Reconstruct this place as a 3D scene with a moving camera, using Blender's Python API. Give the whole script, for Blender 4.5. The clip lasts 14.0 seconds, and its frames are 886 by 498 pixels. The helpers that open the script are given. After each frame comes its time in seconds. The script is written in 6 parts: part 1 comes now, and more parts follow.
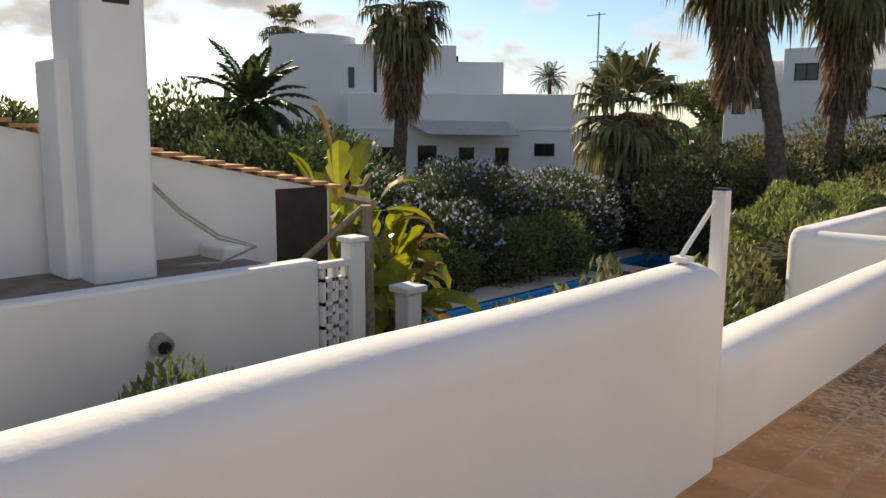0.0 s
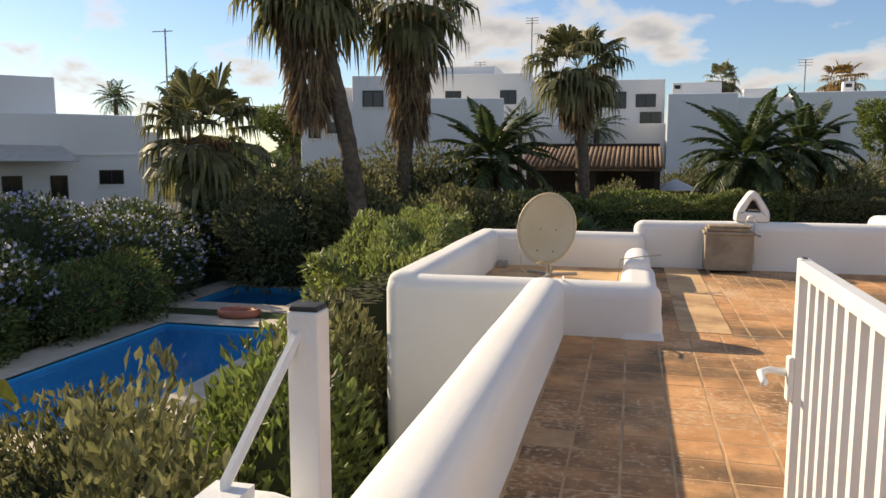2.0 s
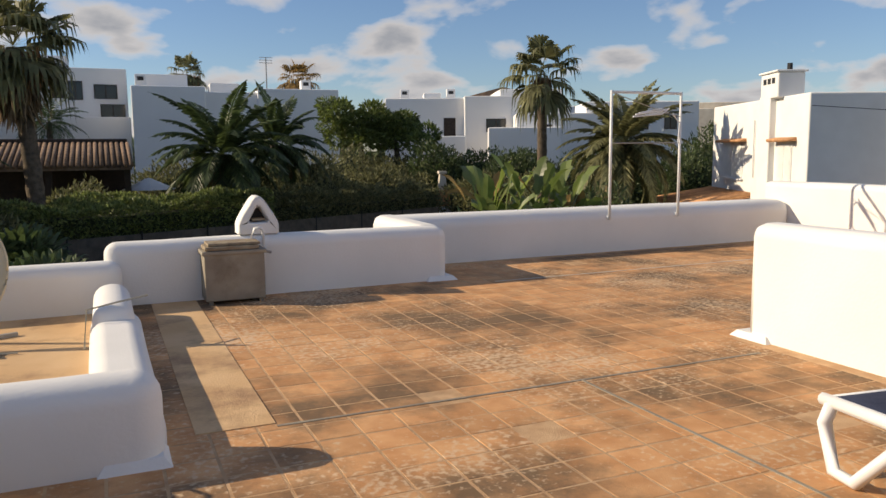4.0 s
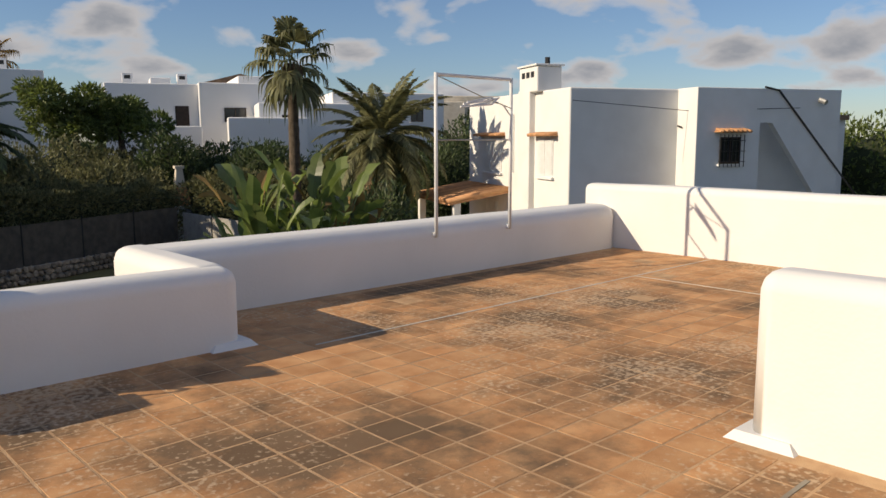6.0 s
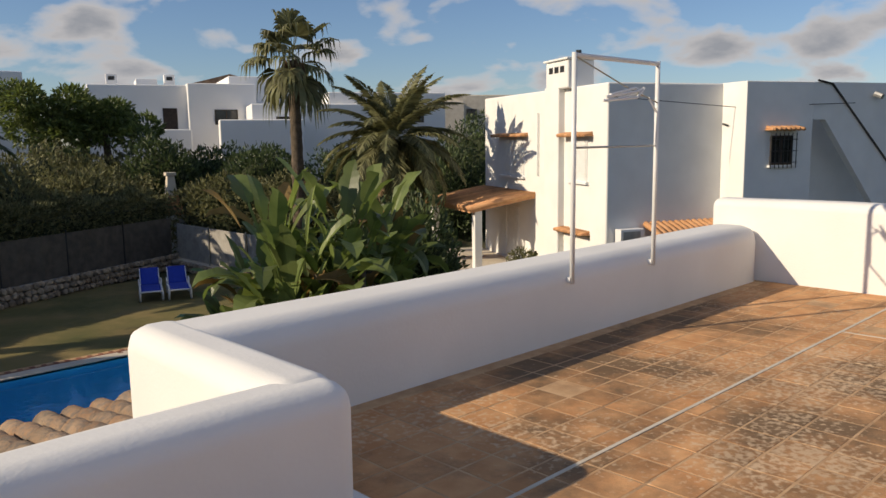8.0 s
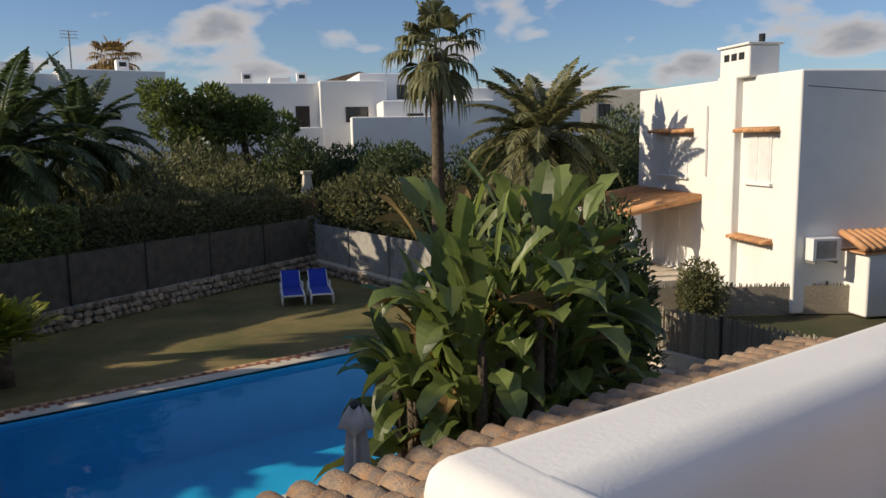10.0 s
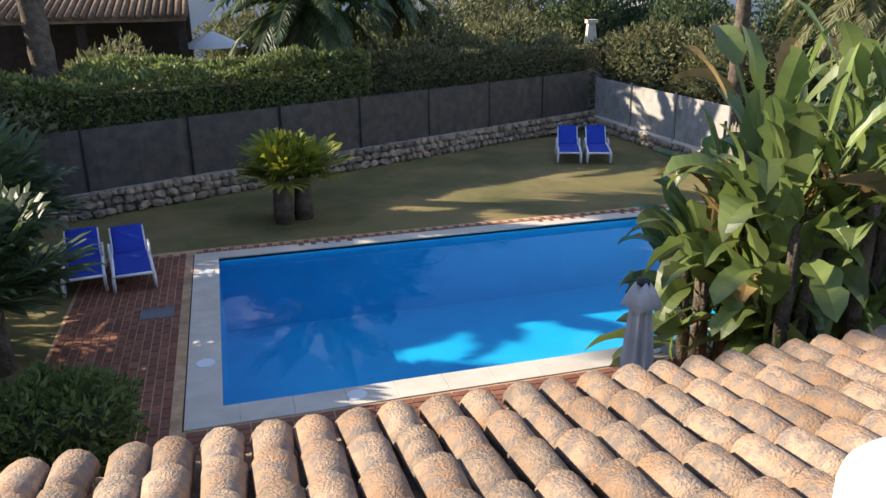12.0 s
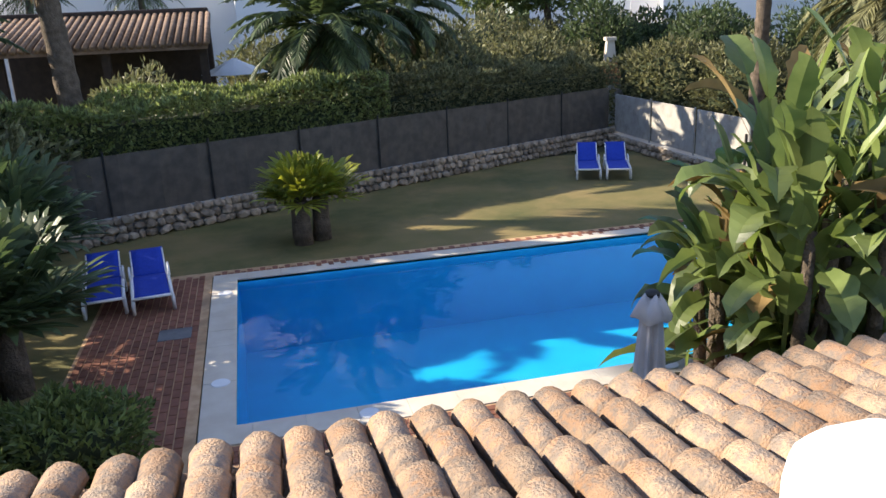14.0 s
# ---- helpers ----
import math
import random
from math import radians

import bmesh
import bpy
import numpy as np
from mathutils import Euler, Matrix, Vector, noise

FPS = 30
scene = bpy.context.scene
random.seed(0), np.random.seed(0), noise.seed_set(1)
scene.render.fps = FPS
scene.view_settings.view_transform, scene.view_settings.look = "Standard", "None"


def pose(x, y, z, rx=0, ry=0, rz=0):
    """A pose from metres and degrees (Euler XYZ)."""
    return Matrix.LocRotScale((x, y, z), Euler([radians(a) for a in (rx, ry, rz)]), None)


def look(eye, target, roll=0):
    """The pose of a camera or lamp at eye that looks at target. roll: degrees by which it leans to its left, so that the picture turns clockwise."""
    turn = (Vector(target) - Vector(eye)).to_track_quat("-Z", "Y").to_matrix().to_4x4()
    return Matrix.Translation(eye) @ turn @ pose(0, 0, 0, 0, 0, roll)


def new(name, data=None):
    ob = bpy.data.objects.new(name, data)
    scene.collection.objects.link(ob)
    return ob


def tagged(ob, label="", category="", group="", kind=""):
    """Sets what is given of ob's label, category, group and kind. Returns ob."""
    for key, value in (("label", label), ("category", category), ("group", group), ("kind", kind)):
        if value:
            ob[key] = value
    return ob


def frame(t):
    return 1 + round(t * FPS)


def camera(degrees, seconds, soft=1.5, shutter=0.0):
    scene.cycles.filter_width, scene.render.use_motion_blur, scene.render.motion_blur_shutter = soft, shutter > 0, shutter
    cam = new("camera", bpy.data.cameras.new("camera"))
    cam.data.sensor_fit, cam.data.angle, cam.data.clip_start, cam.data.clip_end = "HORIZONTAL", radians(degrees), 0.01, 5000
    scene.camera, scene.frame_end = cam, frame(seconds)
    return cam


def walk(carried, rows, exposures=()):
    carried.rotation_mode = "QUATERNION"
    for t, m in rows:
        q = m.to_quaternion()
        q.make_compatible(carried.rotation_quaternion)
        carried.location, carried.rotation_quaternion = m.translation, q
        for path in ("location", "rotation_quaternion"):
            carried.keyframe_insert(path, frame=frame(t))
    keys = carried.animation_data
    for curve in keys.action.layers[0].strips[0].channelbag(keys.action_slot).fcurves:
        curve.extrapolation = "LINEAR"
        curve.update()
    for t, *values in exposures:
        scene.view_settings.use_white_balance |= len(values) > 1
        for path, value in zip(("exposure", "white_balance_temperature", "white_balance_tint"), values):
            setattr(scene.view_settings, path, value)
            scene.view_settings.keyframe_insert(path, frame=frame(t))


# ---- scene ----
cam = camera(59.6, 14.0)
PATH = [
    (0, (-0.692, -0.742, 1.41), (-2.058, 0.687, 1.103), 0.4),
    (0.5, (-0.927, -0.329, 1.421), (-2.064, 1.295, 1.154), 0.0),
    (1, (-1.136, 0.115, 1.434), (-2.011, 1.897, 1.188), -0.2),
    (1.5, (-1.341, 0.607, 1.433), (-1.969, 2.49, 1.19), -0.1),
    (2, (-1.514, 1.113, 1.444), (-1.988, 3.041, 1.201), 0.1),
    (2.5, (-1.6, 1.669, 1.468), (-1.777, 3.646, 1.221), 0.2),
    (3, (-1.621, 2.286, 1.48), (-1.459, 4.264, 1.23), 0.2),
    (3.5, (-1.618, 2.954, 1.456), (-1.129, 4.877, 1.205), 0.2),
    (4, (-1.474, 3.619, 1.449), (-0.676, 5.435, 1.191), -0.5),
    (4.2, (-1.412, 3.881, 1.448), (-0.51, 5.647, 1.185), -0.6),
    (6.3, (-0.589, 6.699, 1.531), (0.78, 8.129, 1.248), -0.2),
    (6.5, (-0.492, 6.963, 1.536), (0.883, 8.387, 1.253), -0.3),
    (7, (-0.237, 7.616, 1.553), (1.15, 9.028, 1.263), -0.3),
    (7.2, (-0.155, 7.871, 1.558), (1.232, 9.283, 1.271), -0.5),
    (9.3, (0.315, 10.433, 1.62), (1.63, 11.912, 1.328), -0.9),
    (9.5, (0.348, 10.633, 1.615), (1.63, 12.139, 1.324), -1.0),
    (10, (0.405, 11.088, 1.598), (1.561, 12.695, 1.311), -1.0),
    (10.5, (0.433, 11.421, 1.581), (1.407, 13.141, 1.276), -1.0),
    (11, (0.442, 11.645, 1.566), (1.247, 13.435, 1.181), -0.9),
    (11.5, (0.458, 11.789, 1.53), (1.097, 13.611, 1.008), -0.8),
    (12, (0.509, 11.862, 1.507), (1.019, 13.688, 0.87), -0.9),
    (12.5, (0.571, 11.891, 1.501), (1.008, 13.714, 0.802), -1.5),
    (13, (0.647, 11.903, 1.512), (1.057, 13.732, 0.816), -1.7),
    (13.5, (0.675, 11.885, 1.472), (1.089, 13.733, 0.829), -2.2),
    (14, (0.707, 11.81, 1.426), (1.154, 13.67, 0.845), -2.5),
]
EXPOSURES = [(0.0, 0.8, 8500, 10), (2.0, 0.82, 8300, 10), (3.5, 0.55, 7800, 10), (7.0, 0.25, 7600, 10), (9.5, 0.25, 7500, 10), (10.7, 0.45, 7200, 10), (11.8, 1.42, 6800, 10), (14.0, 1.65, 6800, 10)]
walk(cam, [(t, look(e, g, r)) for t, e, g, r in PATH], exposures=EXPOSURES)

# ---- light ----
SUN_EL, SUN_X, SUN_Y = radians(25.5), -0.905, 0.425
sun_dir = Vector((SUN_X * math.cos(SUN_EL), SUN_Y * math.cos(SUN_EL), math.sin(SUN_EL)))
sun = new("sun", bpy.data.lights.new("sun", "SUN"))
sun.data.energy, sun.data.angle, sun.data.color = 3.7, radians(0.55), (1.0, 0.9, 0.76)
sun.matrix_world = look(sun_dir * 50, (0, 0, 0))
world = bpy.data.worlds.new("sky")
scene.world = world
world.use_nodes = True


def build_sky(nt):
    nt.nodes.clear()
    n = nt.nodes.new
    out, bg, sky = n("ShaderNodeOutputWorld"), n("ShaderNodeBackground"), n("ShaderNodeTexSky")
    sky.sky_type, sky.sun_disc, sky.sun_elevation = "NISHITA", False, SUN_EL
    sky.sun_rotation, sky.dust_density, sky.air_density, sky.ozone_density = math.atan2(SUN_X, SUN_Y), 0.2, 1.0, 4.5
    bg.inputs["Strength"].default_value = 0.125
    tc, sep = n("ShaderNodeTexCoord"), n("ShaderNodeSeparateXYZ")
    nt.links.new(tc.outputs["Generated"], sep.inputs[0])
    # cloud layer: flatten the view direction on to a plane above
    addz = n("ShaderNodeMath")
    addz.operation, addz.inputs[1].default_value = "ADD", 0.42
    nt.links.new(sep.outputs["Z"], addz.inputs[0])
    comb, div = n("ShaderNodeCombineXYZ"), n("ShaderNodeVectorMath")
    for i in range(3):
        nt.links.new(addz.outputs[0], comb.inputs[i])
    div.operation = "DIVIDE"
    nt.links.new(tc.outputs["Generated"], div.inputs[0])
    nt.links.new(comb.outputs[0], div.inputs[1])
    noi = n("ShaderNodeTexNoise")
    noi.inputs["Scale"].default_value, noi.inputs["Detail"].default_value = 3.7, 7.0
    noi.inputs["Roughness"].default_value, noi.inputs["Distortion"].default_value = 0.48, 0.15
    nt.links.new(div.outputs[0], noi.inputs["Vector"])
    ramp = n("ShaderNodeValToRGB")
    ramp.color_ramp.elements[0].position, ramp.color_ramp.elements[1].position = 0.515, 0.6
    nt.links.new(noi.outputs["Fac"], ramp.inputs[0])
    shade = n("ShaderNodeValToRGB")
    shade.color_ramp.elements[0].position, shade.color_ramp.elements[1].position = 0.54, 0.68
    shade.color_ramp.elements[0].color, shade.color_ramp.elements[1].color = (3.8, 3.95, 4.45, 1), (1.9, 2.15, 2.7, 1)
    nt.links.new(noi.outputs["Fac"], shade.inputs[0])
    mix = n("ShaderNodeMixRGB")
    nt.links.new(ramp.outputs["Color"], mix.inputs["Fac"])
    tone = n("ShaderNodeMixRGB")
    tone.blend_type, tone.inputs["Fac"].default_value, tone.inputs[2].default_value = "MULTIPLY", 1.0, (0.57, 0.62, 0.74, 1)
    nt.links.new(sky.outputs[0], tone.inputs[1])
    nt.links.new(tone.outputs[0], mix.inputs[1])
    nt.links.new(shade.outputs[0], mix.inputs[2])
    nt.links.new(mix.outputs[0], bg.inputs["Color"])
    nt.links.new(bg.outputs[0], out.inputs["Surface"])


build_sky(world.node_tree)


# ---- materials ----
def material(name, base, rough=0.8, second=None, scale=6.0, fine=60.0, bump=0.15, metal=0.0, island=0.0, objvar=0.0, stain=None, stain_scale=1.2,
             stain_at=(0.5, 0.68), stain_amt=0.8, transl=0.0, spec=0.3, detail=8.0, dist=0.02, speck=None):
    """A procedural surface: two colours by noise, stains at a larger scale, fine bump, variation by piece."""
    m = bpy.data.materials.new(name)
    m.use_nodes = True
    nt = m.node_tree
    nt.nodes.clear()
    n, ln = nt.nodes.new, nt.links.new
    out, bs, tc = n("ShaderNodeOutputMaterial"), n("ShaderNodeBsdfPrincipled"), n("ShaderNodeTexCoord")
    geo = n("ShaderNodeNewGeometry")
    bs.inputs["Roughness"].default_value, bs.inputs["Metallic"].default_value = rough, metal
    bs.inputs["Specular IOR Level"].default_value = spec
    second = second or tuple(c * 0.8 for c in base)
    n1 = n("ShaderNodeTexNoise")
    n1.inputs["Scale"].default_value, n1.inputs["Detail"].default_value = scale, detail
    ln(geo.outputs["Position"], n1.inputs["Vector"])
    r1 = n("ShaderNodeValToRGB")
    r1.color_ramp.elements[0].position, r1.color_ramp.elements[1].position = 0.35, 0.65
    r1.color_ramp.elements[0].color, r1.color_ramp.elements[1].color = (*second, 1), (*base, 1)
    ln(n1.outputs["Fac"], r1.inputs[0])
    col = r1.outputs[0]
    if stain:
        n2 = n("ShaderNodeTexNoise")
        n2.inputs["Scale"].default_value, n2.inputs["Detail"].default_value = stain_scale, 10.0
        n2.inputs["Roughness"].default_value = 0.68
        ln(geo.outputs["Position"], n2.inputs["Vector"])
        r2 = n("ShaderNodeValToRGB")
        r2.color_ramp.elements[0].position, r2.color_ramp.elements[1].position = stain_at
        r2.color_ramp.elements[1].color = (stain_amt, stain_amt, stain_amt, 1)
        ln(n2.outputs["Fac"], r2.inputs[0])
        mx = n("ShaderNodeMixRGB")
        mx.inputs[2].default_value = (*stain, 1)
        ln(r2.outputs[0], mx.inputs["Fac"])
        ln(col, mx.inputs[1])
        col = mx.outputs[0]
    if speck:
        # lichen: fine specks that thicken in patches
        n4, n5, mu, r4, mx = n("ShaderNodeTexNoise"), n("ShaderNodeTexNoise"), n("ShaderNodeMath"), n("ShaderNodeValToRGB"), n("ShaderNodeMixRGB")
        n4.inputs["Scale"].default_value, n4.inputs["Detail"].default_value = 26.0, 4.0
        n5.inputs["Scale"].default_value, n5.inputs["Detail"].default_value = 0.7, 5.0
        mu.operation = "ADD"
        for q in (n4, n5):
            ln(geo.outputs["Position"], q.inputs["Vector"])
        ln(n4.outputs["Fac"], mu.inputs[0])
        ln(n5.outputs["Fac"], mu.inputs[1])
        r4.color_ramp.elements[0].position, r4.color_ramp.elements[1].position = 0.53, 0.6
        r4.color_ramp.elements[1].color = (0.75, 0.75, 0.75, 1)
        half = n("ShaderNodeMath")
        half.operation, half.inputs[1].default_value = "MULTIPLY", 0.5
        ln(mu.outputs[0], half.inputs[0])
        ln(half.outputs[0], r4.inputs[0])
        mx.inputs[2].default_value = (*speck, 1)
        ln(r4.outputs[0], mx.inputs["Fac"])
        ln(col, mx.inputs[1])
        col = mx.outputs[0]
    for amount, socket in ((island, geo.outputs["Random Per Island"]), (objvar, None)):
        if amount:
            if socket is None:
                socket = n("ShaderNodeObjectInfo").outputs["Random"]
            mr = n("ShaderNodeMapRange")
            mr.inputs["To Min"].default_value, mr.inputs["To Max"].default_value = 1 - amount, 1 + amount
            ln(socket, mr.inputs[0])
            vm = n("ShaderNodeVectorMath")
            vm.operation = "SCALE"
            ln(col, vm.inputs[0])
            ln(mr.outputs[0], vm.inputs["Scale"])
            col = vm.outputs[0]
    ln(col, bs.inputs["Base Color"])
    if bump:
        n3, bp = n("ShaderNodeTexNoise"), n("ShaderNodeBump")
        n3.inputs["Scale"].default_value, n3.inputs["Detail"].default_value = fine, 5.0
        ln(geo.outputs["Position"], n3.inputs["Vector"])
        bp.inputs["Strength"].default_value, bp.inputs["Distance"].default_value = bump, dist
        ln(n3.outputs["Fac"], bp.inputs["Height"])
        ln(bp.outputs[0], bs.inputs["Normal"])
    shader = bs.outputs[0]
    if transl:
        tr, ms = n("ShaderNodeBsdfTranslucent"), n("ShaderNodeMixShader")
        hs = n("ShaderNodeHueSaturation")
        hs.inputs["Value"].default_value, hs.inputs["Saturation"].default_value = 1.5, 1.1
        ln(col, hs.inputs["Color"])
        ln(hs.outputs[0], tr.inputs["Color"])
        ms.inputs[0].default_value = transl
        ln(bs.outputs[0], ms.inputs[1])
        ln(tr.outputs[0], ms.inputs[2])
        shader = ms.outputs[0]
    ln(shader, out.inputs["Surface"])
    return m


WHITE = material("white_stucco", (0.82, 0.81, 0.78), 0.85, (0.77, 0.76, 0.73), 1.3, 45, 0.1, stain=(0.62, 0.6, 0.55), stain_scale=0.9, stain_at=(0.6, 0.9), stain_amt=0.35)
WHITE_FAR = material("white_render", (0.86, 0.85, 0.83), 0.9, (0.8, 0.79, 0.77), 0.3, 8, 0.1)
PAINT = material("white_paint", (0.8, 0.8, 0.78), 0.4, (0.74, 0.74, 0.72), 5, 120, 0.08, spec=0.5)
TILE = material("terracotta_tile", (0.66, 0.36, 0.17), 0.85, (0.54, 0.26, 0.11), 5, 90, 0.15, island=0.13, stain=(0.13, 0.092, 0.056), stain_scale=0.6,
                stain_at=(0.455, 0.585), stain_amt=0.85, speck=(0.66, 0.48, 0.31))
TILE_PART = material("terracotta_tile_piece", (0.66, 0.36, 0.17), 0.85, (0.54, 0.26, 0.11), 5, 90, 0.15, objvar=0.13, stain=(0.13, 0.092, 0.056), stain_scale=0.6,
                     stain_at=(0.455, 0.585), stain_amt=0.85, speck=(0.66, 0.48, 0.31))
GROUT = material("tile_joint", (0.64, 0.42, 0.24), 0.95, (0.5, 0.3, 0.16), 7, 120, 0.4, stain=(0.3, 0.2, 0.12), stain_scale=1.3)
SANDY = material("sandy_screed", (0.7, 0.47, 0.26), 0.95, (0.62, 0.39, 0.2), 2, 90, 0.3, stain=(0.3, 0.17, 0.1), stain_scale=1.5)
ROOFTILE = material("lichen_clay_tile", (0.4, 0.29, 0.2), 0.95, (0.34, 0.2, 0.115), 3.5, 70, 0.9, island=0.2, stain=(0.2, 0.17, 0.145), stain_scale=13, stain_at=(0.46, 0.58),
                    stain_amt=0.8)
ROOFTILE_PART = material("lichen_clay_tile_piece", (0.4, 0.29, 0.2), 0.95, (0.34, 0.2, 0.115), 3.5, 70, 0.9, objvar=0.22, stain=(0.2, 0.17, 0.145), stain_scale=13, stain_at=(0.46, 0.58),
                         stain_amt=0.8)
STONE_PART = material("dry_stone_piece", (0.4, 0.32, 0.23), 0.9, (0.22, 0.17, 0.12), 6, 30, 0.7, objvar=0.35)
CLAY = material("orange_clay_tile", (0.6, 0.33, 0.17), 0.9, (0.5, 0.25, 0.12), 5, 40, 0.4, island=0.2)
OLDCLAY = material("old_clay_tile", (0.25, 0.17, 0.115), 0.95, (0.16, 0.105, 0.07), 4, 30, 0.5, island=0.3)
GRASS = material("dry_lawn", (0.17, 0.15, 0.055), 0.95, (0.25, 0.19, 0.08), 0.8, 60, 0.8, stain=(0.07, 0.09, 0.03), stain_scale=0.35, stain_at=(0.45, 0.65))
EARTH = material("garden_earth", (0.075, 0.07, 0.035), 0.95, (0.05, 0.06, 0.025), 0.5, 12, 0.6, stain=(0.13, 0.1, 0.06), stain_scale=0.15)
COPING = material("pale_stone_coping", (0.66, 0.6, 0.5), 0.85, (0.58, 0.51, 0.41), 3, 60, 0.2, island=0.05)
PAVER_PART = material("brick_paving_piece", (0.27, 0.115, 0.07), 0.85, (0.2, 0.08, 0.05), 8, 60, 0.3, objvar=0.2)
PAVER = material("brick_paving", (0.27, 0.115, 0.07), 0.85, (0.2, 0.08, 0.05), 8, 60, 0.3, island=0.2)
STONE = material("dry_stone", (0.24, 0.2, 0.15), 0.9, (0.13, 0.11, 0.085), 6, 30, 0.7, island=0.35)
CONCRETE = material("grey_concrete", (0.4, 0.38, 0.34), 0.9, (0.32, 0.3, 0.27), 3, 50, 0.3, stain=(0.2, 0.19, 0.17), stain_scale=2)
GRAVEL = material("roof_gravel", (0.3, 0.24, 0.2), 0.95, (0.2, 0.16, 0.13), 3, 40, 0.9)
BARK = material("palm_bark", (0.17, 0.13, 0.095), 0.95, (0.09, 0.07, 0.05), 6, 25, 0.9, dist=0.05)
THATCH = material("dead_fronds", (0.28, 0.2, 0.12), 0.95, (0.16, 0.11, 0.07), 6, 40, 0.4, island=0.4, transl=0.15)
LEAF_DARK = material("dark_leaf", (0.085, 0.115, 0.044), 0.5, (0.058, 0.084, 0.034), 3, 30, 0.0, island=0.5, transl=0.25, spec=0.4)
LEAF_MID = material("green_leaf", (0.16, 0.195, 0.06), 0.5, (0.11, 0.145, 0.045), 3, 30, 0.0, island=0.5, transl=0.3, spec=0.4)
LEAF_HEDGE = material("hedge_leaf", (0.21, 0.24, 0.085), 0.5, (0.15, 0.185, 0.06), 3, 30, 0.0, island=0.5, transl=0.3, spec=0.4)
LEAF_BRIGHT = material("bright_leaf", (0.28, 0.28, 0.04), 0.45, (0.17, 0.2, 0.035), 3, 30, 0.0, island=0.4, transl=0.35, spec=0.4)
LEAF_OLIVE = material("olive_leaf", (0.19, 0.185, 0.09), 0.6, (0.125, 0.13, 0.06), 3, 30, 0.0, island=0.5, transl=0.25, spec=0.3)
LEAF_DRY = material("dry_leaf", (0.3, 0.2, 0.08), 0.8, (0.2, 0.13, 0.05), 3, 30, 0.0, island=0.4, transl=0.3)
LEAF_BANANA = material("banana_leaf", (0.185, 0.23, 0.072), 0.42, (0.1, 0.14, 0.04), 2, 30, 0.1, island=0.4, transl=0.35, spec=0.5)
FLOWER = material("pale_flower", (0.42, 0.44, 0.55), 0.7, (0.3, 0.32, 0.45), 3, 30, 0.0, island=0.3, transl=0.3)
FLOWER_RED = material("red_flower", (0.5, 0.13, 0.09), 0.7, (0.4, 0.09, 0.07), 3, 30, 0.0, island=0.3, transl=0.3)
# Near-black filler for plants: the shade between leaves is put into its colour
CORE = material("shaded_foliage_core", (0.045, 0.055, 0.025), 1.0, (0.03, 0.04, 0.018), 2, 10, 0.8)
CREAM = material("cream_dish_paint", (0.66, 0.56, 0.38), 0.45, (0.6, 0.49, 0.31), 3, 60, 0.05, stain=(0.45, 0.3, 0.13), stain_scale=2.5, stain_at=(0.55, 0.8), stain_amt=0.6)
METAL = material("galvanised_metal", (0.4, 0.4, 0.39), 0.45, (0.32, 0.32, 0.31), 6, 60, 0.1, metal=0.6)
DARKMETAL = material("dark_metal", (0.05, 0.05, 0.05), 0.5, None, 6, 60, 0.1, metal=0.5)
RUST = material("weathered_sheet_metal", (0.34, 0.3, 0.23), 0.7, (0.26, 0.22, 0.17), 4, 50, 0.2, stain=(0.16, 0.12, 0.08), stain_scale=3, stain_at=(0.5, 0.75))
WOOD = material("weathered_wood", (0.36, 0.29, 0.2), 0.85, (0.24, 0.18, 0.12), 12, 50, 0.4)
NAVY = material("navy_mesh_fabric", (0.035, 0.045, 0.085), 0.8, (0.025, 0.032, 0.065), 60, 400, 0.3)
BLUE = material("blue_mesh_fabric", (0.01, 0.05, 0.42), 0.7, (0.008, 0.04, 0.34), 20, 300, 0.2)
PLASTIC = material("white_plastic", (0.8, 0.8, 0.79), 0.35, (0.75, 0.75, 0.74), 4, 60, 0.03, spec=0.5)
CANVAS = material("pale_grey_canvas", (0.55, 0.52, 0.5), 0.9, (0.46, 0.43, 0.42), 4, 90, 0.2)
SCREEN = material("dark_screen_net", (0.115, 0.1, 0.08), 0.9, (0.075, 0.066, 0.055), 4, 90, 0.3)
REED = material("reed_screen", (0.36, 0.32, 0.25), 0.95, (0.25, 0.21, 0.16), 25, 90, 0.6, island=0.3)
GLASS_DARK = material("dark_window_glass", (0.02, 0.022, 0.026), 0.08, (0.015, 0.016, 0.02), 2, 10, 0.0, spec=0.6)
SHUTTER = material("brown_shutter", (0.06, 0.04, 0.03), 0.6, (0.04, 0.028, 0.02), 5, 40, 0.1)
AWNING = material("grey_awning_cloth", (0.5, 0.49, 0.46), 0.9, (0.44, 0.43, 0.41), 3, 60, 0.1)
CABLE = material("pale_cable", (0.45, 0.42, 0.33), 0.6, None, 5, 40, 0.0)
PINK = material("faded_red_plastic", (0.55, 0.2, 0.13), 0.5, None, 5, 40, 0.0)
ROCK = material("grey_rock", (0.2, 0.2, 0.2), 0.9, (0.13, 0.13, 0.13), 3, 20, 0.8)
POOLTILE = material("blue_pool_lining", (0.005, 0.48, 0.8), 0.5, (0.004, 0.43, 0.74), 1.5, 20, 0.05)


